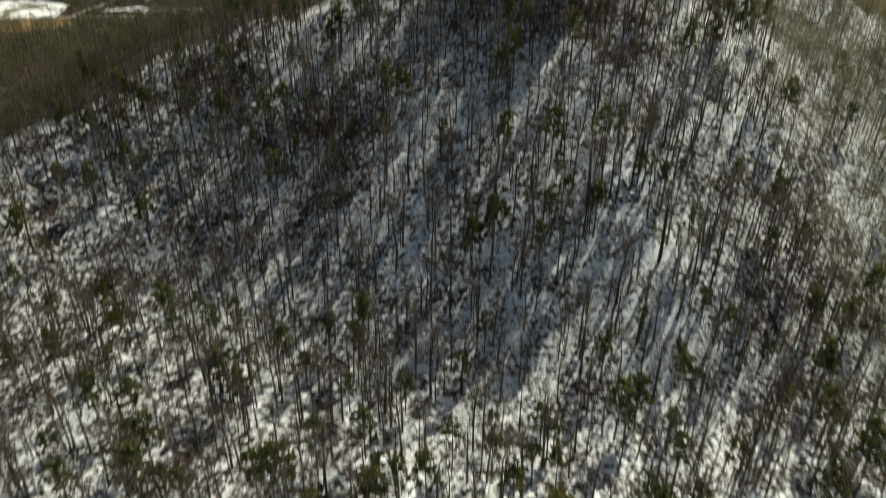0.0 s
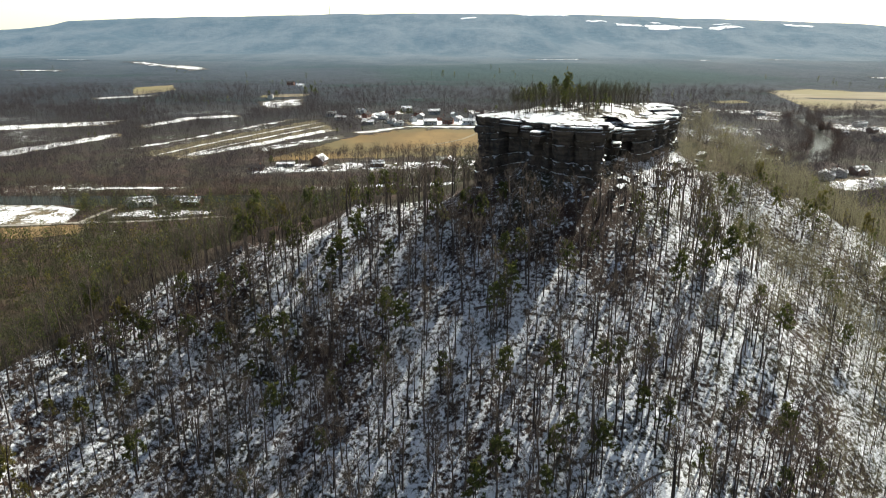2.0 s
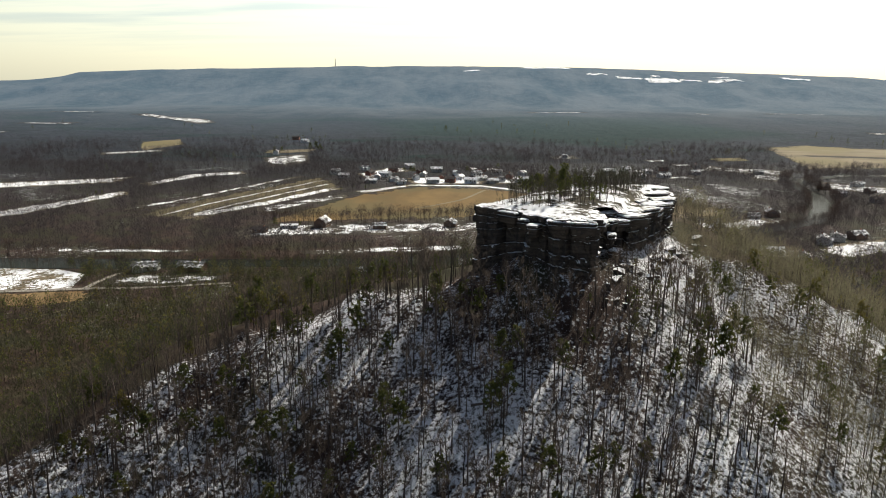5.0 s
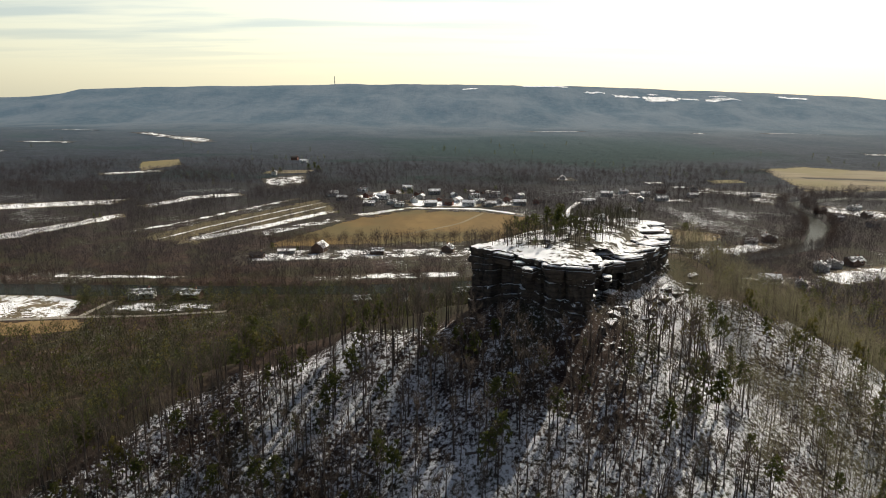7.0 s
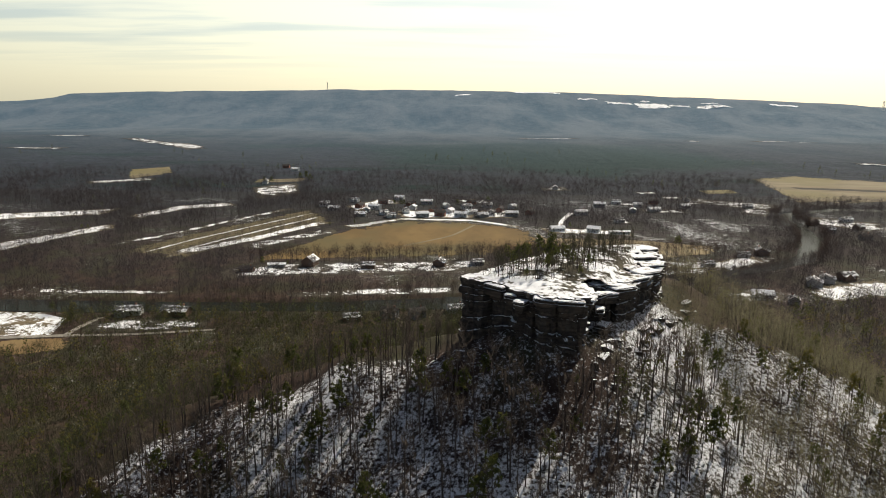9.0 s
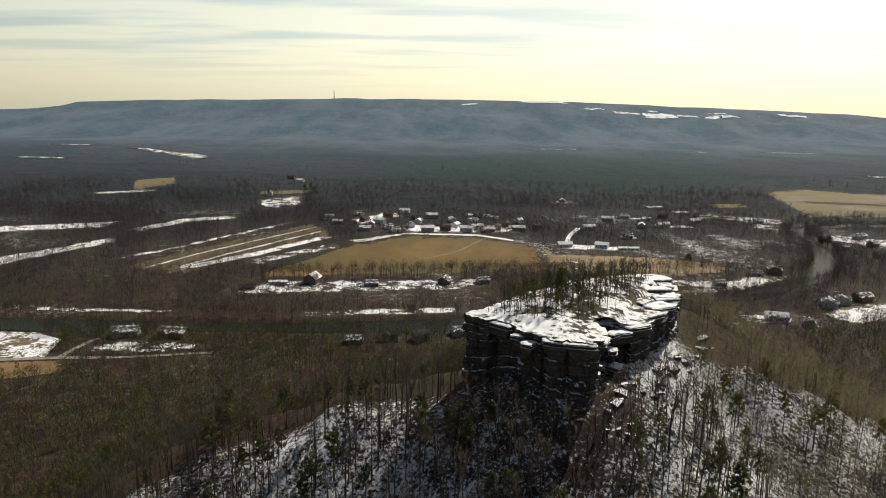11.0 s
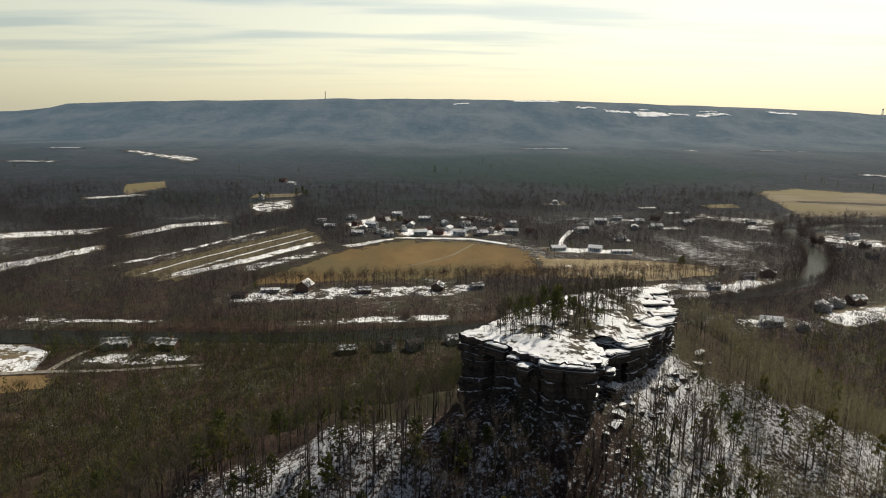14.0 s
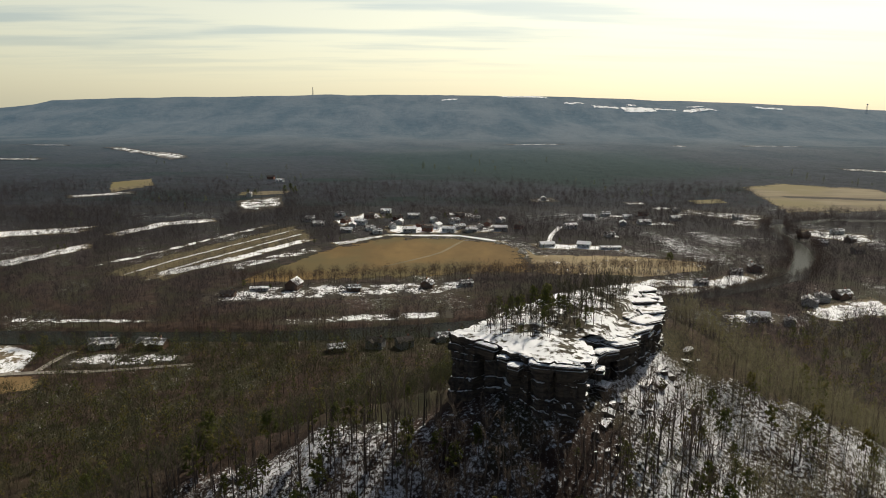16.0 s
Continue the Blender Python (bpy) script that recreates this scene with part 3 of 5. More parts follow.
def boulder(x, y, size, seed, flat=0.6):
    """An angular fallen block."""
    rng = random.Random(seed)
    bm = bmesh.new()
    sx, sy, sz = size * rng.uniform(0.8, 1.4), size * rng.uniform(0.6, 1.0), size * flat * rng.uniform(0.8, 1.4)
    for k in range(24):
        c = Vector((rng.uniform(-1, 1), rng.uniform(-1, 1), rng.uniform(-1, 1)))
        c /= max(abs(c.x), abs(c.y), abs(c.z)) ** 0.9
        bm.verts.new((c.x * sx, c.y * sy, c.z * sz))
    hull = bmesh.ops.convex_hull(bm, input=bm.verts)
    bmesh.ops.delete(bm, geom=[v for v in hull["geom_interior"] if isinstance(v, bmesh.types.BMVert)], context="VERTS")
    z = float(land(x, y))
    ob = part("boulder", bm, M_ROCK)
    ob.matrix_basis = pose(x, y, z + sz * 0.25, rng.uniform(-14, 14), rng.uniform(-14, 14), rng.uniform(0, 360))
    return tagged(ob, "fallen sandstone boulder capped with snow below the rock wall", "boulder", "boulders below the rock")


rng_b = random.Random(5)
for k in range(10):
    s = rng_b.random()
    bx, by = 47 + 46 * s + rng_b.uniform(0.5, 5), 181 + 58 * s - rng_b.uniform(0, 4)
    boulder(bx, by, rng_b.uniform(0.5, 1.5), k)
for k in range(12):
    s = rng_b.random()
    bx = 4 + 48 * s
    boulder(bx, (196 - 20 * min(1, s / 0.6)) - rng_b.uniform(2, 12), rng_b.uniform(0.5, 1.6), 60 + k)
for k, (bx, by, r) in enumerate([(50, 183, 2.4), (52, 187, 2.2), (55, 191, 2.0), (48, 179, 1.6), (82, 205, 1.8), (92, 238, 2.0), (89, 230, 1.8), (66, 199, 1.8), (73, 209, 2.0), (79, 217, 1.8)]):
    boulder(bx, by, r, 100 + k, 0.45)


# ---------------------------------------------------------------- trees
def tube(path, radii, sides):
    """Vertices and triangles of a tapering limb."""
    path, v, f = np.asarray(path, float), [], []
    for k, (c, r) in enumerate(zip(path, radii)):
        d = path[min(k + 1, len(path) - 1)] - path[max(k - 1, 0)]
        d = d / (np.linalg.norm(d) + 1e-9)
        u = np.cross(d, (0.31, 0.95, 0.05))
        u /= np.linalg.norm(u)
        w = np.cross(d, u)
        for s in range(sides):
            a = 2 * math.pi * s / sides
            v.append(c + r * (math.cos(a) * u + math.sin(a) * w))
    for k in range(len(path) - 1):
        for s in range(sides):
            a, b = k * sides + s, k * sides + (s + 1) % sides
            f += [(a, b, b + sides), (a, b + sides, a + sides)]
    return np.array(v), np.array(f)


def join(pieces):
    v, f, at = [], [], 0
    for a, b in pieces:
        v.append(a)
        f.append(b + at)
        at += len(a)
    return np.concatenate(v), np.concatenate(f)


def sliver(a, b, width, rng):
    """A twig: one long thin triangle."""
    side = np.cross(b - a, rng.standard_normal(3))
    side *= width / 2 / (np.linalg.norm(side) + 1e-9)
    return np.array([a - side, a + side, b]), np.array([(0, 1, 2)])


def bare_tree(seed, height=16.0, limbs=9, twigs=6, sides=4, low=0.42, light=False):
    """A leafless tree: trunk with its limbs, and the twigs of its crown."""
    rng = np.random.default_rng(seed)
    lean = rng.uniform(-0.05, 0.05, 2) * height
    hs = np.array([-0.03, 0.0, 0.3, 0.62, 0.95])
    wob = rng.uniform(-0.25, 0.25, (5, 2)) * np.array([0, 0.2, 1, 1.2, 1.2])[:, None]
    path = np.stack([lean[0] * hs ** 2 + wob[:, 0], lean[1] * hs ** 2 + wob[:, 1], hs * height], 1)
    r0 = height * (0.0095 if light else 0.0125) * rng.uniform(0.8, 1.25)
    wood, fine = [tube(path, r0 * np.array([1.35, 1.15, 0.85, 0.55, 0.12]), sides)], []
    for k in range(limbs):
        h = rng.uniform(low, 0.9)
        base = np.array([np.interp(h, hs, path[:, c]) for c in range(3)])
        az, tilt = rng.uniform(0, 6.28), rng.uniform(0.35, 0.95)
        length = height * rng.uniform(0.16, 0.30) * (1.25 - 0.6 * h)
        d = np.array([math.cos(az) * math.sin(tilt), math.sin(az) * math.sin(tilt), math.cos(tilt)])
        mid = base + d * length * 0.5
        tip = mid + (d + np.array([0, 0, 0.45])) * length * 0.5
        r = r0 * 0.42 * (1.15 - 0.6 * h)
        wood.append(sliver(base, tip, r * 2.2, rng) if light else tube([base, mid, tip], [r, r * 0.62, r * 0.15], 3))
        for j in range(twigs):
            s = rng.uniform(0.3, 1.0)
            a = base + (tip - base) * s
            e = a + (d * 0.7 + rng.standard_normal(3) * 0.55 + np.array([0, 0, 0.5])) * length * rng.uniform(0.25, 0.5)
            fine.append(sliver(a, e, 0.27 if light else 0.085, rng))
    for j in range(twigs):
        a = path[4] * 0.93
        fine.append(sliver(a, a + (rng.standard_normal(3) * 0.5 + np.array([0, 0, 0.9])) * height * 0.1, 0.07, rng))
    return join(wood), join(fine)


def pine_tree(seed, height=14.0, boughs=16, tufts=3, low=0.42, needles=7):
    """A pine: bare lower trunk, boughs, and uneven tufts of needles with gaps between."""
    rng = np.random.default_rng(seed)
    lean = rng.uniform(-0.04, 0.04, 2) * height
    hs = np.array([-0.03, 0.0, 0.35, 0.7, 1.0])
    path = np.stack([lean[0] * hs ** 2, lean[1] * hs ** 2, hs * height], 1)
    r0 = height * 0.0125
    wood, fine = [tube(path, r0 * np.array([1.3, 1.1, 0.8, 0.5, 0.08]), 4)], []
    for k in range(boughs):
        h = low + (0.98 - low) * (k + rng.random()) / boughs
        base = np.array([np.interp(h, hs, path[:, c]) for c in range(3)])
        az = k * 2.4 + rng.uniform(-0.5, 0.5)
        length = height * rng.uniform(0.11, 0.22) * (1.15 - 0.75 * max(0, (h - low) / (1 - low)))
        d = np.array([math.cos(az), math.sin(az), rng.uniform(0.05, 0.5)])
        tip = base + d * length
        wood.append(tube([base, tip], [r0 * 0.25, r0 * 0.06], 3))
        for j in range(tufts):
            c = base + (tip - base) * rng.uniform(0.45, 1.1) + rng.standard_normal(3) * 0.25
            for q in range(needles):
                e = rng.standard_normal(3)
                e *= rng.uniform(0.7, 1.35) * height / 16 / np.linalg.norm(e)
                u = np.cross(e, rng.standard_normal(3))
                u *= 0.34 * height / 16 / (np.linalg.norm(u) + 1e-9)
                fine.append((np.array([c + e * 0.1 - u, c + e * 0.1 + u, c + e + u * 0.4]), np.array([(0, 1, 2)])))
    return join(wood), join(fine)


def hazy_tree(seed, height=13.0, twigs=60, width=0.12, reach=1.0, sides=3, broad=1.2):
    """A leafless tree some way off: a slim trunk and a soft crown of fine upward twigs."""
    rng = np.random.default_rng(seed)
    r = height * 0.009
    top = np.array([rng.uniform(-0.4, 0.4), rng.uniform(-0.4, 0.4), height * 0.9])
    foot = np.array([0.0, 0.0, -0.4])
    wood = [tube([foot, top], [r * 1.3, r * 0.2], 3)] if sides else [sliver(foot, top, 2.2 * r, rng)]
    fine, wide = [], height * rng.uniform(0.15, 0.21) * broad
    for k in range(twigs):
        d = rng.standard_normal(3)
        d *= rng.random() ** 0.45 / np.linalg.norm(d)
        c = np.array([d[0] * wide, d[1] * wide, height * 0.63 + d[2] * height * 0.36])
        out = np.array([d[0] * 0.9, d[1] * 0.9, 0.75]) + rng.standard_normal(3) * 0.35
        fine.append(sliver(c, c + out / np.linalg.norm(out) * rng.uniform(1.0, 2.4) * reach, width, rng))
    return join(wood), join(fine)


def planted(name, kinds, spots, mats, label, category, level=None):
    """Many trees in one object: each spot is x, y, kind, scale, turn."""
    vs, fs, sl, at = [], [], [], 0
    spots = np.asarray(spots, float)
    z = (level or land)(spots[:, 0], spots[:, 1]) - 0.1
    for k, (wood, fine) in enumerate(kinds):
        mine = np.flatnonzero(spots[:, 2].astype(int) == k)
        if not len(mine):
            continue
        c, s = np.cos(spots[mine, 4])[:, None], np.sin(spots[mine, 4])[:, None]
        for slot, (v, f) in enumerate((wood, fine)):
            g = spots[mine, 3][:, None]
            x = (v[:, 0] * c - v[:, 1] * s) * g + spots[mine, 0][:, None]
            y = (v[:, 0] * s + v[:, 1] * c) * g + spots[mine, 1][:, None]
            w = v[:, 2] * g + z[mine][:, None]
            vs.append(np.stack([x, y, w], -1).reshape(-1, 3))
            fs.append((f[None] + (np.arange(len(mine)) * len(v))[:, None, None] + at).reshape(-1, 3))
            sl.append(np.full(len(fs[-1]), slot))
            at += len(vs[-1])
    v, f, slots = np.concatenate(vs).astype(np.float32), np.concatenate(fs).astype(np.int32), np.concatenate(sl)
    me = bpy.data.meshes.new(name)
    me.vertices.add(len(v))
    me.vertices.foreach_set("co", v.ravel())
    me.loops.add(f.size)
    me.loops.foreach_set("vertex_index", f.ravel())
    me.polygons.add(len(f))
    me.polygons.foreach_set("loop_start", np.arange(0, f.size, 3, dtype=np.int32))
    me.polygons.foreach_set("material_index", slots.astype(np.int32))
    for m in mats:
        me.materials.append(m)
    me.update(calc_edges=True)
    return tagged(new(name, me), label, category, kind="stuff")


def lone_trees(name, kinds, spots, mats, label, category, group, level=None):
    """Trees one by one: each has a trunk with its limbs, and a crown."""
    shared = []
    for (wv, wf), (fv, ff) in kinds:
        shared.append((mesh_from("trunk", wv, wf, [mats[0]], False), mesh_from("crown", fv, ff, [mats[1]], False)))
    for x, y, k, s, turn in spots:
        ob = thing(name, (x, y, float((level or land)(x, y)) - 0.1), label, category, group)
        ob.scale, ob.rotation_euler = (s, s, s), (0, 0, turn)
        for me in shared[int(k)]:
            o = new(me.name.split(".")[0], me)
            o.parent = ob


def scatter(rng, x0, x1, y0, y1, gap, accept, kinds, lo, hi):
    """Uneven planting: jittered places about gap metres apart, thinned by accept(x, y), which gives a share of 0 to 1."""
    gx, gy = np.meshgrid(np.arange(x0, x1, gap), np.arange(y0, y1, gap))
    x = gx.ravel() + rng.uniform(-0.75, 0.75, gx.size) * gap
    y = gy.ravel() + rng.uniform(-0.75, 0.75, gx.size) * gap
    keep = rng.random(gx.size) < accept(x, y)
    x, y = x[keep], y[keep]
    n = len(x)
    return np.stack([x, y, rng.integers(0, kinds, n), rng.uniform(lo, hi, n), rng.uniform(0, 6.28, n)], 1)


ROCK_RING = np.array(OUTLINE, float)


def in_ring(x, y, ring):
    inside = np.zeros(np.shape(x), bool)
    for (ax, ay), (bx, by) in zip(ring, np.roll(ring, -1, 0)):
        inside ^= ((ay > y) != (by > y)) & (x < (bx - ax) * (y - ay) / (by - ay + 1e-9) + ax)
    return inside


def below_wall(x, y):
    """The strip right under the near walls, where only low growth stands."""
    return along([(4, 205, 0), (12, 190, 0), (34, 173, 0), (48, 184, 0), (88, 236, 0)], x, y)[0]


def off_rock(x, y, margin=2.5):
    c = ROCK_RING.mean(0)
    grown = c + (ROCK_RING - c) * (1 + margin / 40)
    return ~in_ring(x, y, grown)


BARE = [bare_tree(100 + k, 15.5, 9, 10) for k in range(8)]
BARE_NEAR = [bare_tree(150 + k, 15.5, 13, 9, 5) for k in range(6)]
BARE_FAR = [hazy_tree(200 + k, 13.5, 66, 0.15) for k in range(6)]
BARE_DIST = [hazy_tree(300 + k, 12.5, 28, 0.25, 1.3, 0, 1.4) for k in range(6)]
WISP = [hazy_tree(350 + k, 12.5, 16, 0.30, 1.6, 0, 2.3) for k in range(6)]
SOFT = [hazy_tree(250 + k, 10.5, 58, 0.17, 1.15, 0, 2.0) for k in range(6)]
PINE = [pine_tree(400 + k, 14, 18, 3, 0.45) for k in range(6)]
PINE_FAR = [pine_tree(500 + k, 13, 9, 2, 0.25, 5) for k in range(5)]
rng_t = np.random.default_rng(3)
SNOW_TRACK = [(96, 150, 0), (85, 135, 0), (64, 119, 0), (50, 107, 0), (30, 94, 0), (15, 79, 0), (-5, 61, 0)]


def front_side(x, y):
    """Where the hill faces the open snow rather than the sunny far slope of the spur."""
    line = np.interp(x, [-178, -118, -80, -56, -18, 34, 82], [45, 128, 185, 196, 202, 198, 262])
    return y < line + 3


def hill_share(x, y):
    clump = np.clip(0.80 + 0.40 * fuzz(x, y, 30, 7), 0.3, 1)
    return off_rock(x, y) * clump * (along(SNOW_TRACK, x, y)[0] > 2.5) * (front_side(x, y) | (x > 60))


def pine_share(x, y):
    c = np.clip(0.23 + 0.32 * fuzz(x, y, 30, 9) + 0.10 * np.clip((x - 10) / 40, 0, 1) * np.clip((180 - y) / 40, 0, 1) + 0.20 * np.clip((120 - y) / 50, 0, 1) + 0.3 * np.clip((-70 - x) / 20, 0, 1) * np.clip(1 - along(CREST, x, y)[0] / 28, 0, 1), 0.03, 0.6)
    return off_rock(x, y, 6) * c * (along(SNOW_TRACK, x, y)[0] > 3) * front_side(x, y)


WOODS = scatter(rng_t, -190, 195, 18, 270, 4.15, hill_share, 8, 0.7, 1.2)
WOODS[:, 3] *= np.clip(0.40 + below_wall(WOODS[:, 0], WOODS[:, 1]) / 24, 0.3, 1)
SIDE_BRUSH = scatter(np.random.default_rng(8), 42, 215, 60, 280, 4.5, lambda x, y: np.clip(0.7 + (y - 130) / 120, 0.6, 1) * hill_share(x, y) * np.clip((x - 40) / 30, 0, 1) * np.clip((below_wall(x, y) - 9) / 10, 0, 1), 8, 0.4, 0.85)
BROW_BRUSH = scatter(np.random.default_rng(21), 74, 225, 190, 285, 2.9, lambda x, y: off_rock(x, y) * np.clip(1.25 - along(SIDE_CREST, x, y)[0] / 17, 0, 0.9), 8, 0.4, 0.85)
HOLLOW_BRUSH = scatter(np.random.default_rng(12), -85, -10, 125, 178, 2.8, lambda x, y: 0.6 * np.clip(1.3 - along([(-70, 163, 0), (-52, 152, 0), (-28, 141, 0)], x, y)[0] / 9, 0, 1), 8, 0.3, 0.65)
PINES = scatter(rng_t, -190, 175, 18, 250, 7.2, pine_share, 6, 0.6, 1.1)
PINES[:, 3] *= np.clip(0.30 + below_wall(PINES[:, 0], PINES[:, 1]) / 32, 0.3, 1)
# the trees on the middle of the near slope stand one by one
single = (abs(WOODS[:, 0] - 10) < 62) & (WOODS[:, 1] > 84) & (WOODS[:, 1] < 140)
pick = np.flatnonzero(single)[::2][:290]
rest = np.setdiff1d(np.arange(len(WOODS)), pick)
mine = WOODS[pick].copy()
mine[:, 2] %= 6
lone_trees("bare_tree", BARE_NEAR, mine, [M_BARK, M_TWIG], "leafless grey-barked hardwood tree standing in patchy snow", "tree", "bare trees on the slope")
kept = WOODS[rest]
# east of here the same woods take the twig colour brightened for sunlight
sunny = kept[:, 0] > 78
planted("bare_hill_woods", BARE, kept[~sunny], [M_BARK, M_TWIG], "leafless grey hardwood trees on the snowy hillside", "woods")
planted("bare_side_woods", [hazy_tree(600 + k, 14.5, 90, 0.10) for k in range(8)], kept[sunny], [M_BARK, M_BRUSH_SUNLIT], "leafless hardwood trees with pale twigs on the sunny shoulder", "woods")
planted("side_brush", [hazy_tree(640 + k, 12.5, 80, 0.09, 1.1) for k in range(8)], SIDE_BRUSH, [M_BARK, M_BRUSH_SUNLIT], "pale leafless saplings crowding the sunny shoulder", "woods")
planted("brow_brush", [hazy_tree(660 + k, 11.5, 60, 0.12, 1.1, 0, 1.8) for k in range(8)], BROW_BRUSH, [M_BRUSH, M_BRUSH_SUNLIT], "pale leafless brush along the brow of the sunny shoulder", "brush")
planted("hollow_brush", [hazy_tree(680 + k, 12.5, 60, 0.10, 1.1) for k in range(8)], HOLLOW_BRUSH, [M_BARK, M_DIM], "dark leafless saplings crowding a hollow of the slope", "brush")
single = (abs(PINES[:, 0] - 10) < 90) & (PINES[:, 1] > 40) & (PINES[:, 1] < 180)
pick = np.flatnonzero(single)[:230]
rest = np.setdiff1d(np.arange(len(PINES)), pick)
lone_trees("pine_tree", PINE, PINES[pick], [M_BARK, M_NEEDLE], "dark green pine with a bare lower trunk among hardwoods", "tree", "pines on the slope")
planted("hill_pines", PINE, PINES[rest], [M_BARK, M_NEEDLE], "scattered dark green pines among bare trees", "pines")


def top_share(x, y):
    ring = ROCK_RING.mean(0) + (ROCK_RING - ROCK_RING.mean(0)) * 0.86
    back = np.clip(((y - 200) - 0.95 * (x - 30)) / 14 + 1.1, 0, 1)
    return in_ring(x, y, ring) * np.clip(back, 0.0, 1.0) * (y > 194) * ((x - 47) < (y - 194) * 0.475)


lone_trees("pine_tree", PINE, [(-66, 199, 0, 1.15, 0.4), (-70, 203, 2, 0.85, 2.0), (-98, 186, 4, 0.8, 1.0)], [M_BARK, M_NEEDLE], "tall dark pine standing out above the hill's crest", "tree", "pines on the crest")
lone_trees("stunted_tree", BARE_NEAR, scatter(rng_t, 6, 90, 186, 268, 2.5, top_share, 6, 0.25, 0.55), [M_BARK, M_BRUSH], "stunted leafless tree on the snowy rock top", "tree", "stunted trees on the rock", rock_top)
top_pines = scatter(rng_t, 6, 80, 190, 262, 3.6, lambda x, y: top_share(x, y) * np.clip(0.68 - np.hypot((x - 36) * 0.8, y - 211) / 30, 0.10, 1), 6, 0.8, 1.2)
top_pines[:, 3] *= np.clip(0.84 - np.hypot((top_pines[:, 0] - 33) * 0.8, top_pines[:, 1] - 209) / 27, 0.22, 0.84)
lone_trees("stunted_pine", PINE, top_pines, [M_BARK, M_NEEDLE], "small wind-bent pine on the snowy rock top", "tree", "pines on the rock", rock_top)
planted("rock_brush", BARE_FAR, scatter(rng_t, 6, 90, 186, 268, 1.9, lambda x, y: 0.8 * top_share(x, y), 6, 0.10, 0.24), [M_BRUSH, M_BRUSH], "low dry brush in the snow on the rock", "brush", rock_top)


# ---------------------------------------------------------------- river, fields, roads
ribbon("river", RIVER, M_WATER, "slow dark river winding across the valley floor", "river", water=True)
lay("brown_field", [(-165, 591), (-104, 727), (-45, 786), (35, 782), (98, 735)], [(-160, 588), (-110, 592), (-46, 600), (20, 610), (95, 622)], M_BROWN, "dry brown hayfield with a faint track across it", "field")
lay("pale_field", [(98, 735), (107, 697), (196, 699), (276, 672)], [(95, 622), (120, 615), (202, 611), (262, 645)], M_TAN, "pale stubble field dusted with snow", "field", trees=0.02)
lay("far_field", [(545, 1230), (657, 1320), (800, 1240)], [(489, 948), (590, 956), (700, 965)], M_TAN_FAR, "pale tan field beyond the river", "field")
lay("hedge_strip", [(560, 1120), (640, 1110), (720, 1090)], [(566, 1094), (640, 1084), (720, 1062)], M_HEDGE, "dark dry hedge strip across the far field", "hedge", 0.3, trees=0.6)
ribbon("field_track", [(-46, 640, 4), (10, 700, 4), (40, 770, 4)], M_TAN_FAR, "pale worn farm track through the brown field", "track", 0.3)
lay("orchard_ground", [(-303, 620), (-275, 680), (-163, 855)], [(-228, 600), (-190, 668), (-125, 787)], M_ORCHARD, "grass between orchard rows with snow left in it", "orchard ground")
lay("snow_strip", [(-470, 640), (-436, 668), (-365, 759)], [(-440, 615), (-413, 632), (-348, 737)], M_FIELD_SNOW, "long strip of snowy meadow between woods", "meadow", trees=0.22)
lay("snow_strip", [(-620, 790), (-525, 812), (-391, 854)], [(-600, 752), (-502, 774), (-398, 809)], M_FIELD_SNOW, "long strip of snowy meadow between woods", "meadow", trees=0.22)
lay("snow_strip", [(-371, 801), (-330, 876), (-270, 900)], [(-352, 780), (-316, 847), (-262, 878)], M_FIELD_SNOW, "narrow strip of snowy meadow between woods", "meadow", trees=0.05)
lay("snow_strip", [(-259, 613), (-194, 690), (-131, 786)], [(-247, 600), (-183, 668), (-121, 770)], M_FIELD_SNOW, "snow along a farm lane beside the orchard", "snow strip", 0.2)
lay("snow_strip", [(-199, 649), (-117, 741)], [(-177, 627), (-107, 713)], M_SNOWY, "snowy grass between the orchard and the field", "meadow", 0.2)
lay("snow_strip", [(-330, 655), (-290, 700), (-190, 868)], [(-322, 645), (-282, 688), (-182, 858)], M_SNOWY, "snow along the upper edge of the orchard", "snow strip", 0.2)
lay("snowy_field", [(-380, 470), (-297, 447), (-272, 444), (-247, 429)], [(-350, 392), (-263, 394), (-238, 393)], M_CRISP, "snow-covered field by the river road", "field", 0.15, ragged=0.2)
lay("snowy_yard", [(-228, 420), (-200, 428), (-148, 420)], [(-226, 398), (-184, 396), (-148, 404)], M_SNOWY, "snowy house yard by the river", "yard", 0.15, trees=0.35)
lay("dry_meadow", [(-330, 385), (-258, 386), (-223, 388)], [(-310, 350), (-239, 355), (-213, 366)], M_STUBBLE, "dry yellow meadow below the river road", "meadow", 0.15)
ribbon("river_road", [(-420, 384, 5), (-330, 388, 5), (-260, 390, 5), (-229, 393, 5), (-190, 392, 4), (-140, 400, 4)], M_ROAD, "pale salted country road by the river", "road", 0.3)
ribbon("driveway", [(-229, 393, 4), (-230, 407, 4), (-224, 430, 4)], M_ROAD, "pale driveway up to a house", "road", 0.32)
ribbon("farm_track", [(-221, 388, 3), (-213, 362, 2.4), (-216, 345, 2), (-236, 326, 1.6)], M_ORCHARD, "snowy track going down into the woods", "track", 0.3)
lay("snowy_bank", [(-118, 488), (-39, 504), (24, 516)], [(-115, 474), (-37, 483), (23, 492)], M_SNOWY, "snowy river bank under bare trees", "river bank", 0.15, trees=0.7)
lay("snowy_bank", [(-320, 505), (-250, 500), (-190, 494)], [(-318, 496), (-250, 489), (-190, 486)], M_SNOWY, "thin snow along the river bank", "river bank", 0.15, trees=0.6)
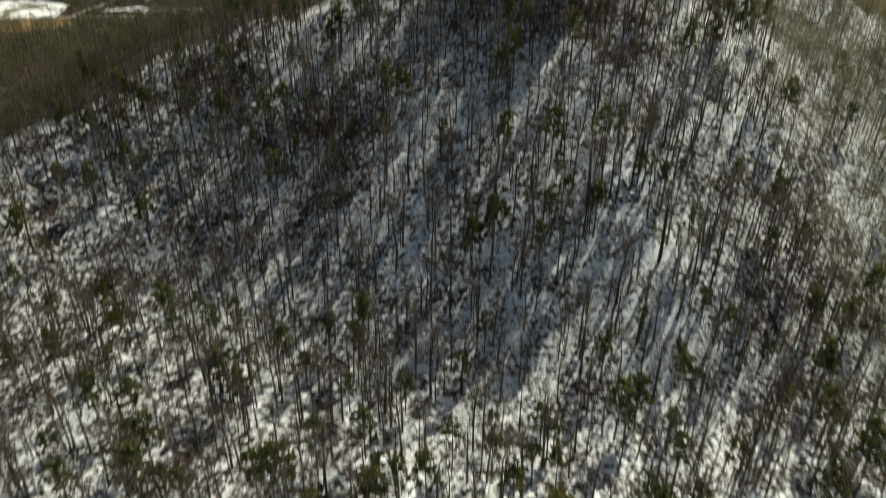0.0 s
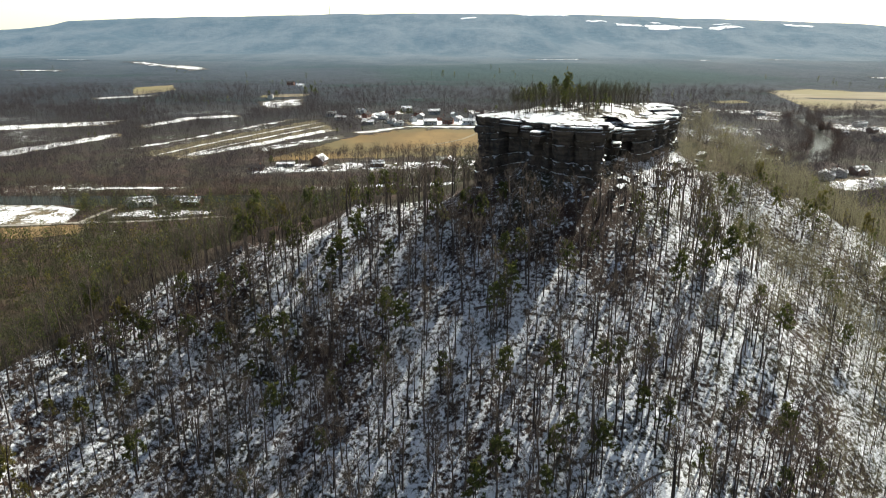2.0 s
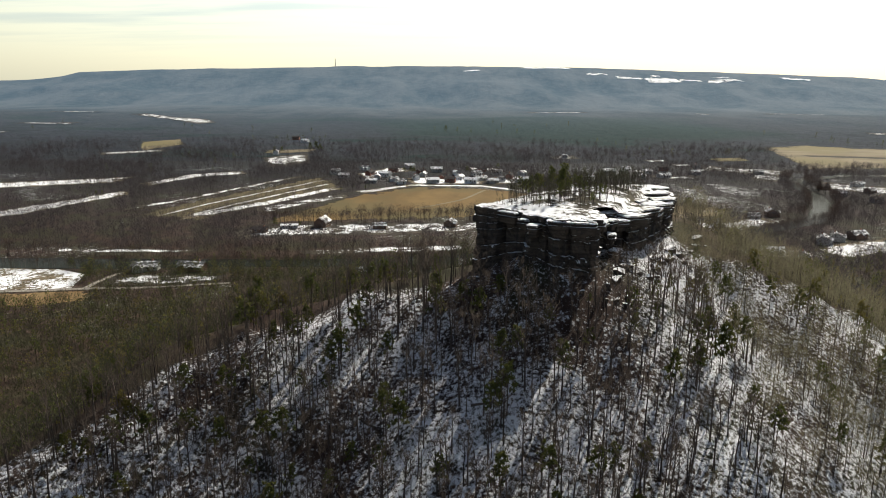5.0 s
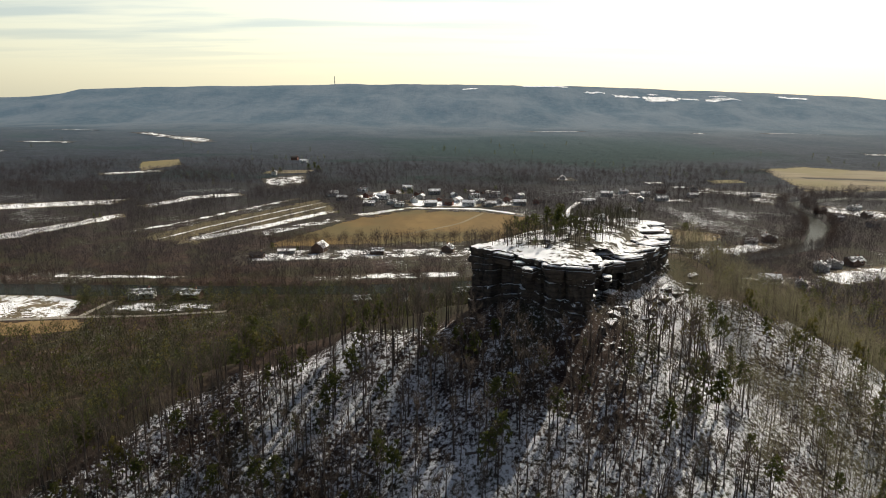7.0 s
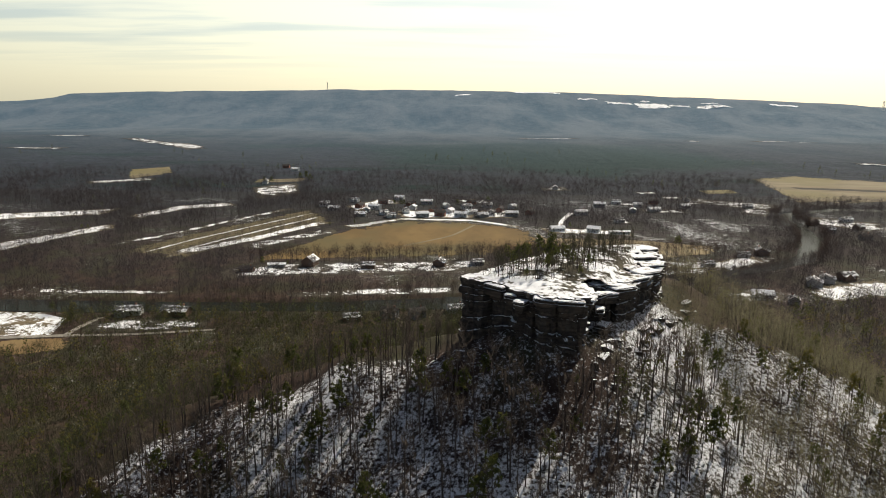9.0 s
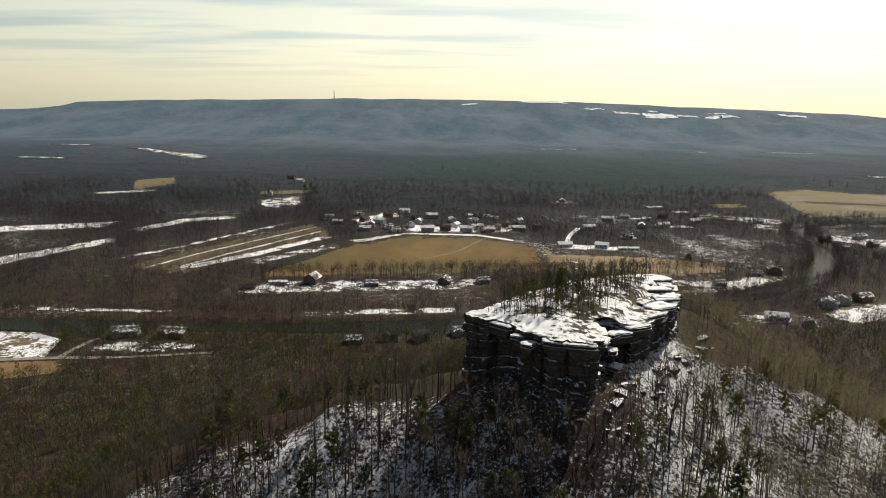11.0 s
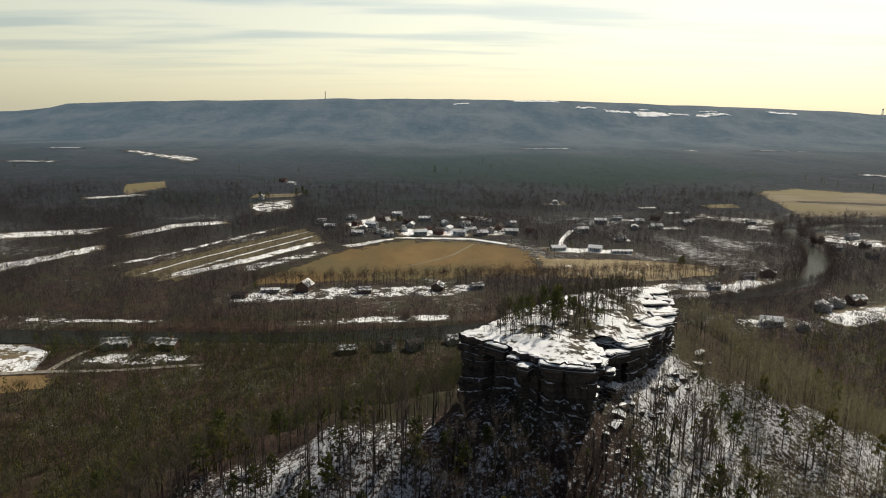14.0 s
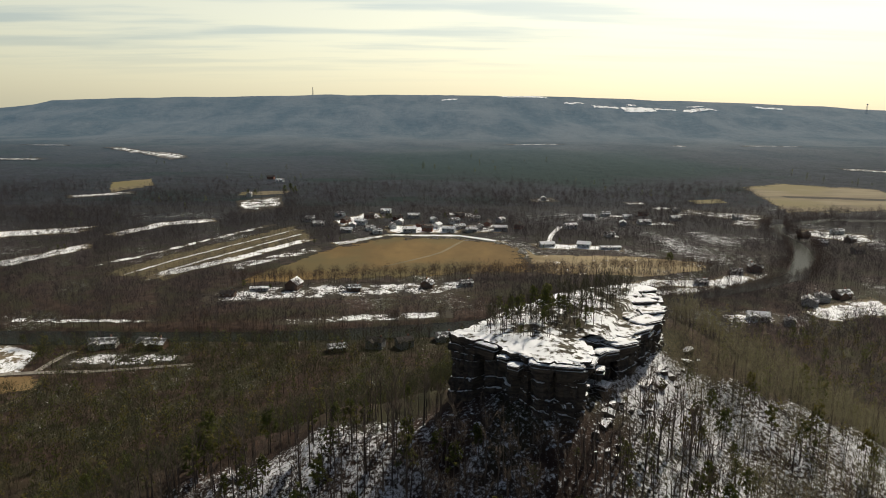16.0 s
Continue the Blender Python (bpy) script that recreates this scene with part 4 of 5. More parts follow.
lay("snowy_gardens", [(-193, 553), (-142, 583), (-46, 592), (52, 600)], [(-178, 525), (-106, 532), (-20, 545), (45, 566)], M_SNOWY, "snowy gardens along a row of houses", "garden", 0.15, trees=0.7)
lay("snowy_bank", [(130, 545), (195, 578), (281, 624), (318, 650)], [(140, 530), (206, 553), (283, 598), (322, 632)], M_SNOWY, "snowy river bank with houses", "river bank", 0.15, trees=0.6)
lay("snowy_lot", [(285, 520), (318, 545), (372, 570)], [(292, 494), (325, 503), (380, 520)], M_FIELD_SNOW, "open snowy lot beside river houses", "yard", 0.2, trees=0.12)
lay("snowy_lot", [(212, 510), (240, 516), (262, 512)], [(215, 488), (240, 484), (264, 492)], M_SNOWY, "snowy yard round a river house", "yard", 0.2, trees=0.2)
lay("snowy_bank", [(455, 850), (480, 842), (530, 815)], [(440, 822), (462, 780), (478, 750)], M_SNOWY, "snowy far bank of the river with houses", "river bank", 0.2, trees=0.35)
lay("snowy_bank", [(409, 930), (432, 895)], [(375, 862), (396, 838)], M_SNOWY, "snowy bank at the river bend", "river bank", 0.2, trees=0.2)
lay("village_snow", [(-125, 880), (-81, 950), (-62, 940)], [(-106, 840), (-70, 896), (-55, 905)], M_FIELD_SNOW, "snowy village lots", "yard", 0.2, trees=0.1)
lay("village_snow", [(-108, 748), (-66, 786)], [(-96, 733), (-56, 776)], M_FIELD_SNOW, "snowy corner of a hayfield", "yard", 0.3)
lay("village_snow", [(-62, 850), (-10, 862), (45, 856)], [(-47, 802), (0, 800), (36, 800)], M_FIELD_SNOW, "snowy gardens among village houses", "garden", 0.2, trees=0.35)
lay("village_snow", [(40, 858), (75, 870), (92, 850)], [(52, 806), (72, 810), (84, 806)], M_FIELD_SNOW, "snowy gardens among village houses", "garden", 0.2, trees=0.35)
lay("village_snow", [(108, 752), (160, 748), (205, 738)], [(110, 722), (164, 718), (205, 712)], M_FIELD_SNOW, "snowy farmyard at the field's end", "yard", 0.25, trees=0.05)
lay("village_snow", [(-100, 748), (-48, 800), (36, 797), (92, 754)], [(-100, 733), (-46, 788), (34, 785), (90, 744)], M_FIELD_SNOW, "strip of bright snow along the hayfield's upper edge", "snow strip", 0.3, 60, 8, 0.8)
ribbon("village_lane", [(128, 742, 5), (138, 790, 5), (160, 850, 6)], M_SNOW, "snowy lane through the village", "road", 0.3)
lay("far_meadow", [(-555, 1242), (-503, 1300)], [(-500, 1110), (-462, 1200)], M_TAN_FAR, "small dry meadow in the far woods", "meadow", 0.3)
lay("far_clearing", [(-290, 1050), (-230, 1110)], [(-248, 930), (-200, 985)], M_SNOWY, "snowy clearing with trees in the far woods", "meadow", 0.3, trees=0.12)
lay("far_meadow", [(-300, 1130), (-222, 1150)], [(-296, 1096), (-226, 1112)], M_TAN_FAR, "dry tan grass round a distant farm", "meadow", 0.4, trees=0.2)
lay("far_clearing", [(-560, 1090), (-470, 1140)], [(-540, 1060), (-455, 1112)], M_SNOWY, "thin snow in the far woods", "meadow", 0.3, trees=0.2)
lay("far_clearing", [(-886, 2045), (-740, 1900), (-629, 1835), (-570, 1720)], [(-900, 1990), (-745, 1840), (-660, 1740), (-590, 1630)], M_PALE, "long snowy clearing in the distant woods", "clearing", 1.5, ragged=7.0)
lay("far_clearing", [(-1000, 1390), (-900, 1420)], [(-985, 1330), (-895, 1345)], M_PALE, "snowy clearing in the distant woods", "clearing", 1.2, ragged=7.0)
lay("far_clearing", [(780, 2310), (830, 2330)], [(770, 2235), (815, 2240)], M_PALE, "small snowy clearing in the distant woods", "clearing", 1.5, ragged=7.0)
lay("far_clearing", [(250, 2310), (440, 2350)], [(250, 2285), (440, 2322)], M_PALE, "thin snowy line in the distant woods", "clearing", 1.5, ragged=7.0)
lay("far_clearing", [(150, 1070), (190, 1085)], [(152, 1035), (195, 1045)], M_SNOWY, "snowy house lot in the far woods", "clearing", 0.4)
lay("far_clearing", [(330, 960), (372, 990)], [(335, 925), (378, 940)], M_SNOWY, "thin snow on a house lot", "clearing", 0.4, trees=0.2)
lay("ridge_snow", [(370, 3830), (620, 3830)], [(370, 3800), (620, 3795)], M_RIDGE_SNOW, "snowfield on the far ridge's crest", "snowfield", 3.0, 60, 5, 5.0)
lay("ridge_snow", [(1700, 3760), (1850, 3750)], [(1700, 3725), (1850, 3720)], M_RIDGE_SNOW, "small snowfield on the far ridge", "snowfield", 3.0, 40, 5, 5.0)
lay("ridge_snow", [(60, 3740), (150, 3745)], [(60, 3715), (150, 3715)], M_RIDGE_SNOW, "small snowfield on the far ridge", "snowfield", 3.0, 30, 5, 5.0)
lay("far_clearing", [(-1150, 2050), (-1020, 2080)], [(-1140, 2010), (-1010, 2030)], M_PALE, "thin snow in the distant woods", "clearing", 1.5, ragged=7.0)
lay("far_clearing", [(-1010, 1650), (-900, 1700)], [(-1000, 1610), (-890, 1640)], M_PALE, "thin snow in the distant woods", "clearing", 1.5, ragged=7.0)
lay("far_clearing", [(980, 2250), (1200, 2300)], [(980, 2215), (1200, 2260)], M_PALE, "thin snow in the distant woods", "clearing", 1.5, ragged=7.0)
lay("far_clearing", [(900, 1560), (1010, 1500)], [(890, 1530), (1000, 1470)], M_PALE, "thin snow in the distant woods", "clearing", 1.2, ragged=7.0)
for upper, lower, words in [        # snowy lots round the scattered houses east of the village
        ([(231, 938), (268, 930)], [(233, 916), (270, 906)], "snowy lot round white houses in the woods"),
        ([(252, 886), (312, 888)], [(258, 858), (310, 860)], "snowy lawn beside a white house"),
        ([(290, 1050), (318, 1054)], [(292, 1022), (320, 1026)], "small snowy lot in the far woods"),
        ([(316, 1004), (342, 1006)], [(318, 978), (344, 980)], "small snowy lot in the far woods"),
        ([(350, 985), (402, 968), (452, 940)], [(352, 930), (398, 892), (440, 880)], "thin snow under open trees at the river bend"),
        ([(195, 806), (216, 806)], [(197, 782), (218, 780)], "snowy yard behind the field"),
        ([(20, 958), (58, 950), (66, 930)], [(24, 922), (52, 914), (64, 916)], "snowy village lots"),
        ([(64, 872), (94, 862)], [(68, 832), (96, 828)], "snowy village lots")]:
    lay("snowy_lot", upper, lower, M_SNOWY, words, "yard", 0.3, 30, 10, 1.2, trees=0.3)
lay("snowy_bank", [(150, 584), (198, 606), (250, 612), (296, 640)], [(152, 560), (200, 580), (252, 578), (300, 616)], M_FIELD_SNOW, "snowy river bank with docks and houses", "river bank", 0.25, 50, 10, 1.5, trees=0.3)
lay("snowy_bank", [(446, 838), (480, 812), (510, 800)], [(440, 806), (470, 780), (505, 772)], M_FIELD_SNOW, "open snowy strip along the far river bank", "river bank", 0.3, 40, 8, 1.2, trees=0.08)
lay("dry_yard", [(392, 1066), (448, 1078)], [(394, 1030), (446, 1040)], M_TAN_FAR, "dry tan clearing beyond the river bend", "meadow", 0.4, trees=0.1)
for k in range(2):        # snow lying between the orchard's rows
    a, b = 0.30 + 0.32 * k, 0.35 + 0.34 * k
    lay("orchard_snow", [(-303 + 75 * a, 620 - 20 * a), (-275 + 85 * a, 680 - 12 * a), (-163 + 38 * a, 855 - 68 * a)], [(-303 + 75 * b, 620 - 20 * b), (-275 + 85 * b, 680 - 12 * b), (-163 + 38 * b, 855 - 68 * b)],
        M_FIELD_SNOW, "thin line of snow between orchard rows", "snow strip", 0.25, 60, 6, 0.5)
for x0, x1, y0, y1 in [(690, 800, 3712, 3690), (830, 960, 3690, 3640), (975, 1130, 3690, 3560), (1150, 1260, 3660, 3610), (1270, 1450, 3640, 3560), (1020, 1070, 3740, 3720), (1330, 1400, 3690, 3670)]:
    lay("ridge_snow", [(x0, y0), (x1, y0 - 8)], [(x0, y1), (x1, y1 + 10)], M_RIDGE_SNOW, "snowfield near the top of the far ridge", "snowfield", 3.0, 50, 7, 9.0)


# ---------------------------------------------------------------- houses
M_ROOF = patchy("grey_shingle_roof_with_snow", (0.07, 0.07, 0.075), (0.12, 0.115, 0.115), 0.35, 0.29)
M_ROOF_DARK = patchy("dark_shingle_roof", (0.035, 0.03, 0.03), (0.07, 0.06, 0.058), 0.35, 0.08)
M_ROOF_WHITE = patchy("snow_covered_roof", (0.70, 0.71, 0.74), SNOW, 0.3, None)
M_WHITE = plain("white_siding", (0.72, 0.72, 0.70), 0.6)
M_GREY = plain("grey_siding", (0.42, 0.42, 0.41), 0.7)
M_WOOD = plain("brown_siding", (0.16, 0.10, 0.07), 0.8)
M_BRICK = plain("red_brick", (0.24, 0.11, 0.08), 0.85)
M_GLASS = plain("dark_window_glass", (0.03, 0.035, 0.04), 0.1)
M_TRIM = plain("white_trim", (0.75, 0.75, 0.73), 0.5)


def slanted_box(corners_low, thick):
    """A slab from four corners and a thickness upward."""
    bm = bmesh.new()
    a = [bm.verts.new(c) for c in corners_low]
    b = [bm.verts.new((c[0], c[1], c[2] + thick)) for c in corners_low]
    bm.faces.new(list(reversed(a)))
    bm.faces.new(b)
    for k in range(4):
        bm.faces.new((a[k], a[(k + 1) % 4], b[(k + 1) % 4], b[k]))
    bmesh.ops.recalc_face_normals(bm, faces=bm.faces)
    return bm


def box(x0, x1, y0, y1, z0, z1):
    return slanted_box([(x0, y0, z0), (x1, y0, z0), (x1, y1, z0), (x0, y1, z0)], z1 - z0)


def gable(l, w, h, pitch, x=0.0, y=0.0, across=False):
    """Walls of one wing with their two gables."""
    bm = bmesh.new()
    top = h + w / 2 * pitch

    def at(a, b, c):
        return bm.verts.new((x + (b if across else a), y + (a if across else b), c))
    low = [at(sx * l / 2, sy * w / 2, -1.2) for sx, sy in ((-1, -1), (1, -1), (1, 1), (-1, 1))]
    eave = [at(sx * l / 2, sy * w / 2, h) for sx, sy in ((-1, -1), (1, -1), (1, 1), (-1, 1))]
    peak = [at(-l / 2, 0, top), at(l / 2, 0, top)]
    bm.faces.new((low[0], low[1], eave[1], eave[0]))
    bm.faces.new((low[2], low[3], eave[3], eave[2]))
    bm.faces.new((low[1], low[2], eave[2], peak[1], eave[1]))
    bm.faces.new((low[3], low[0], eave[0], peak[0], eave[3]))
    bm.faces.new((eave[0], eave[1], peak[1], peak[0]))
    bm.faces.new((eave[2], eave[3], peak[0], peak[1]))
    bmesh.ops.recalc_face_normals(bm, faces=bm.faces)
    return bm


def roof_sides(l, w, h, pitch, x=0.0, y=0.0, across=False):
    over = 0.6
    for side in (-1, 1):
        zl, zh = h - over * pitch + 0.05, h + w / 2 * pitch + 0.05
        c = [(-l / 2 - over, side * (w / 2 + over), zl), (l / 2 + over, side * (w / 2 + over), zl), (l / 2 + over, 0, zh), (-l / 2 - over, 0, zh)]
        yield slanted_box([(x + (b if across else a), y + (a if across else b), z) for a, b, z in c], 0.28)


def house(name, x, y, turn, l, w, h, wall, roof, label, pitch=0.55, wing=True, chimney=True, category="house"):
    l, w = l * 0.88, w * 0.88
    ob = thing(name, (x, y, float(land(x, y)) + 0.3), label, category, "valley houses")
    ob.rotation_euler = (0, 0, radians(turn))
    part("wall", gable(l, w, h, pitch), wall, ob)
    for bm in roof_sides(l, w, h, pitch):
        part("roof", bm, roof, ob)
    if wing:
        part("wall", gable(w * 0.9, w * 0.7, h * 0.92, pitch, -l * 0.22, -w * 0.35, True), wall, ob)
        for bm in roof_sides(w * 0.9, w * 0.7, h * 0.92, pitch, -l * 0.22, -w * 0.35, True):
            part("roof", bm, roof, ob)
    if chimney:
        part("chimney", box(l * 0.25, l * 0.25 + 0.9, 0.4, 1.3, h, h + w / 2 * pitch + 1.3), M_BRICK, ob)
    for k in range(max(2, int(l / 4))):
        wx = -l / 2 + (k + 0.5) * l / max(2, int(l / 4))
        if wing and abs(wx + l * 0.22) < w * 0.42:
            continue
        win = part("window", box(wx - 0.7, wx + 0.7, -w / 2 - 0.06, -w / 2 + 0.05, h * 0.36, h * 0.82), M_TRIM, ob)
        part("pane", box(wx - 0.58, wx + 0.58, -w / 2 - 0.09, -w / 2 - 0.055, h * 0.40, h * 0.78), M_GLASS, win)
    part("door", box(l * 0.12, l * 0.12 + 1.0, -w / 2 - 0.07, -w / 2 + 0.05, 0, 2.1), M_WOOD, ob)
    OPEN.append((np.array([(x - l / 2 - 2, y - w / 2 - 4), (x + l / 2 + 2, y - w / 2 - 4), (x + l / 2 + 3, y + w / 2 + 3), (x - l / 2 - 3, y + w / 2 + 3)]), 0.16))
    return ob


house("house", -209, 437, 6, 19, 10, 3.6, M_GREY, M_ROOF, "wide grey house with snow on its roof by the river")
house("house", -176, 434, -12, 21, 10, 3.6, M_WOOD, M_ROOF, "large brown house with a half-snowy roof by the river")
house("house", -58, 424, 10, 13, 8, 3.0, M_WOOD, M_ROOF, "low brown house with a patchy snowy roof", wing=False)
house("house", -34, 432, -20, 12, 8, 4.4, M_GREY, M_ROOF_DARK, "tall grey house with gables below the hill")
house("house", -16, 433, 25, 12, 8, 4.2, M_GREY, M_ROOF_DARK, "tall grey house with gables below the hill")
house("house", 10, 446, 10, 13, 8, 3.4, M_GREY, M_ROOF, "grey house below the hill among bare trees")
house("barn", -112, 571, 78, 15, 12, 4.4, M_WOOD, M_ROOF, "dark brown barn with a steep roof by the field", 0.75, False, False, "barn")
house("shed", -139, 564, 5, 16, 6, 2.4, M_GREY, M_ROOF_WHITE, "long low shed with snow on its roof", 0.3, False, False, "shed")
house("house", -160, 548, -8, 13, 7, 2.8, M_WOOD, M_ROOF_DARK, "low dark cabin among bare trees", wing=False)
house("house", -62, 564, 4, 13, 8, 3.2, M_WOOD, M_ROOF, "brown house among bare trees by the field", wing=False)
house("house", -2, 578, 75, 13, 9, 3.4, M_WOOD, M_ROOF, "brown house with a steep snowy roof by the field")
house("house", 31, 580, 12, 12, 8, 3.2, M_GREY, M_ROOF, "grey house with a snowy roof by the field", wing=False)
house("house", 243, 498, -14, 17, 10, 3.6, M_WHITE, M_ROOF_WHITE, "pale river house with a snow-covered roof")
house("house", 262, 488, 70, 11, 8, 3.2, M_GREY, M_ROOF, "small grey river house", wing=False)
house("house", 303, 541, 65, 16, 10, 4.4, M_GREY, M_ROOF, "grey gabled house above the river")
house("house", 320, 553, 70, 13, 9, 4.2, M_GREY, M_ROOF, "grey gabled house above the river")
house("house", 343, 563, 10, 15, 10, 4.2, M_WOOD, M_ROOF, "brown house with a partly snowy roof above the river")
house("house", 306, 646, 80, 13, 10, 4.4, M_WOOD, M_ROOF, "brown house with a steep snowy roof on the river bank")
house("house", 284, 632, -10, 12, 8, 3.4, M_GREY, M_ROOF, "grey house with a snowy roof on the river bank", wing=False)
house("house", 236, 592, 8, 12, 8, 3.2, M_GREY, M_ROOF, "small grey house on the river bank", wing=False)
house("house", 125, 735, 6, 17, 9, 3.2, M_WHITE, M_ROOF_WHITE, "white farmhouse with a snow-covered roof", wing=False)
house("shed", 164, 733, -25, 15, 10, 4.0, M_WHITE, M_ROOF_WHITE, "white metal farm shed at the field's end", 0.5, False, False, "shed")
house("shed", 190, 725, 2, 24, 7, 2.6, M_WHITE, M_ROOF_WHITE, "long white poultry shed at the field's end", 0.3, False, False, "shed")
house("house", 269, 870, 12, 18, 9, 3.4, M_WHITE, M_ROOF_WHITE, "white house with a snowy roof in the far woods", wing=False)
house("house", 234, 927, -12, 14, 9, 3.4, M_WHITE, M_ROOF, "white house in the far woods", wing=False)
house("house", 258, 908, 5, 12, 8, 3.2, M_WHITE, M_ROOF_WHITE, "small white house in the far woods", wing=False)
for hx, hy, ht, hl, wall, roof, words in [
        (435, 801, 20, 15, M_WOOD, M_ROOF_DARK, "dark house on the far river bank"), (434, 762, -15, 14, M_GREY, M_ROOF, "grey house on the far river bank"),
        (486, 822, 8, 16, M_WHITE, M_ROOF, "white house on the far river bank"), (477, 779, 30, 14, M_WOOD, M_ROOF, "brown house on the far river bank"),
        (455, 728, 12, 14, M_GREY, M_ROOF_DARK, "grey house with a dark roof on the far bank"), (402, 905, 0, 13, M_GREY, M_ROOF, "grey house at the river bend")]:
    house("house", hx, hy, ht, hl, 9, 3.6, wall, roof, words, wing=False)
for k, (hx, hy) in enumerate([(-116, 921), (-92, 841), (-77, 902), (-58, 948), (-44, 838), (-23, 811), (-11, 848), (10, 842), (31, 870), (49, 816), (72, 854), (23, 814), (-70, 825),
                              (172, 1056), (-287, 1290), (-262, 1250), (-277, 1091), (-20, 905), (40, 912), (90, 880), (-150, 880), (-134, 852), (-104, 872), (-84, 862), (-60, 806), (-36, 864), (-2, 818), (36, 836), (60, 832), (84, 822), (-40, 894), (6, 880), (58, 886), (-96, 812), (108, 838), (170, 838), (206, 792), (240, 862), (286, 932), (318, 900), (340, 960), (206, 900)]):
    wall, roof, words = [(M_WHITE, M_ROOF, "white village house with a partly snowy roof"), (M_GREY, M_ROOF_WHITE, "grey village house with a snow-covered roof"),
                         (M_BRICK, M_ROOF_DARK, "brick village house with a dark roof"), (M_WHITE, M_ROOF_WHITE, "white village house with a snow-covered roof")][k % 4]
    house("house", hx, hy, (k * 37) % 50 - 25 + (80 if k % 3 == 1 else 0), 12 + (k * 7) % 6, 8.5, 3.2 + (k % 3) * 0.6, wall, roof, words, wing=k % 3 == 0)


# ---------------------------------------------------------------- woods of the valley
def room(x, y):
    """The share of trees that may stand at a place: none on water, roads, fields or houses."""
    share = np.ones(np.shape(x))
    for ring, kept in OPEN:
        lo, hi = ring.min(0), ring.max(0)
        near = (x > lo[0]) & (x < hi[0]) & (y > lo[1]) & (y < hi[1])
        hit = np.zeros(np.shape(x), bool)
        hit[near] = in_ring(x[near], y[near], ring)
        share = np.where(hit, np.minimum(share, min(1.0, kept * 2.0) if kept > 0.08 else kept), share)
    return share


def left_share(x, y):
    return room(x, y) * ~front_side(x, y) * off_rock(x, y) * np.clip(0.85 + 0.3 * fuzz(x, y, 40, 3), 0.4, 1)


def left_pines(x, y):
    return room(x, y) * ~front_side(x, y) * off_rock(x, y, 4) * np.clip(0.62 + 0.6 * fuzz(x, y, 48, 5) + 0.25 * np.clip((-60 - x) / 80, 0, 1) * np.clip((340 - y) / 60, 0, 1), 0.02, 0.8)


def right_share(x, y):
    return room(x, y) * off_rock(x, y) * np.clip(0.85 + 0.3 * fuzz(x, y, 40, 4), 0.4, 1)


def right_pines(x, y):
    return room(x, y) * np.clip(0.42 + 0.6 * fuzz(x, y, 45, 6) + 0.25 * np.clip((x - 170) / 60, 0, 1), 0.05, 0.8)


planted("spur_woods", SOFT, scatter(rng_t, -340, 62, 60, 445, 4.6, left_share, 6, 0.6, 1.15), [M_DIM, M_BRUSH], "dense bare woods on the hill's far slope", "woods")
planted("spur_pines", PINE_FAR, scatter(rng_t, -340, 62, 60, 440, 5.6, left_pines, 5, 0.45, 0.95), [M_TWIG, M_NEEDLE_PALE], "young olive-green pines among bare woods", "pines")
planted("east_woods", SOFT, scatter(rng_t, 62, 380, 90, 560, 5.4, lambda x, y: right_share(x, y) * ((x > 175) | (y > 270)), 6, 0.6, 1.05), [M_VALLEY, M_VALLEY], "dense bare woods on the hill's eastern foot", "woods")
planted("east_pines", PINE_FAR, scatter(rng_t, 110, 380, 130, 500, 6.7, right_pines, 5, 0.5, 1.0), [M_TWIG, M_NEEDLE_PALE], "green pines among bare woods", "pines")


def valley_share(x, y):
    d, w = along(RIVER, x, y)
    belt = np.clip((w / 2 + 22 - d) / 10, 0, 1) * (d > w / 2 + 1)
    clump = np.clip(0.60 + 1.3 * fuzz(x, y, 70, 8), 0.22, 1)
    return room(x, y) * np.maximum(clump, belt) * (d > w / 2 + 1)


planted("valley_woods", BARE_DIST, scatter(rng_t, -760, 800, 446, 1260, 5.0, lambda x, y: valley_share(x, y) * (abs(x) < 0.68 * y + 30) * np.clip((1280 - y) / 420, 0, 1), 5, 0.7, 1.2), [M_VALLEY, M_VALLEY], "bare trees and hedgerows across the valley floor", "woods")
far = scatter(rng_t, -1650, 1800, 880, 1950, 8.4, lambda x, y: room(x, y) * (abs(x) < 0.68 * y + 30) * np.clip(0.7 + 0.5 * fuzz(x, y, 130, 2), 0.1, 1) * np.clip((1750 - y) / 700, 0, 1) * np.clip((y - 860) / 300, 0, 1), 6, 0.42, 0.78)
far[:, 3] *= np.clip((1750 - far[:, 1]) / 700, 0.25, 1)
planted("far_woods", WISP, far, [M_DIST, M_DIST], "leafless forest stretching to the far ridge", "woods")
planted("far_pines", PINE_FAR, scatter(rng_t, -900, 1100, 560, 1700, 22, lambda x, y: room(x, y) * (abs(x) < 0.68 * y) * np.clip(-0.12 + 0.4 * fuzz(x, y, 150, 4), 0, 0.35), 5, 0.6, 1.2), [M_BARK, M_NEEDLE], "dark pine stands in the valley woods", "pines")

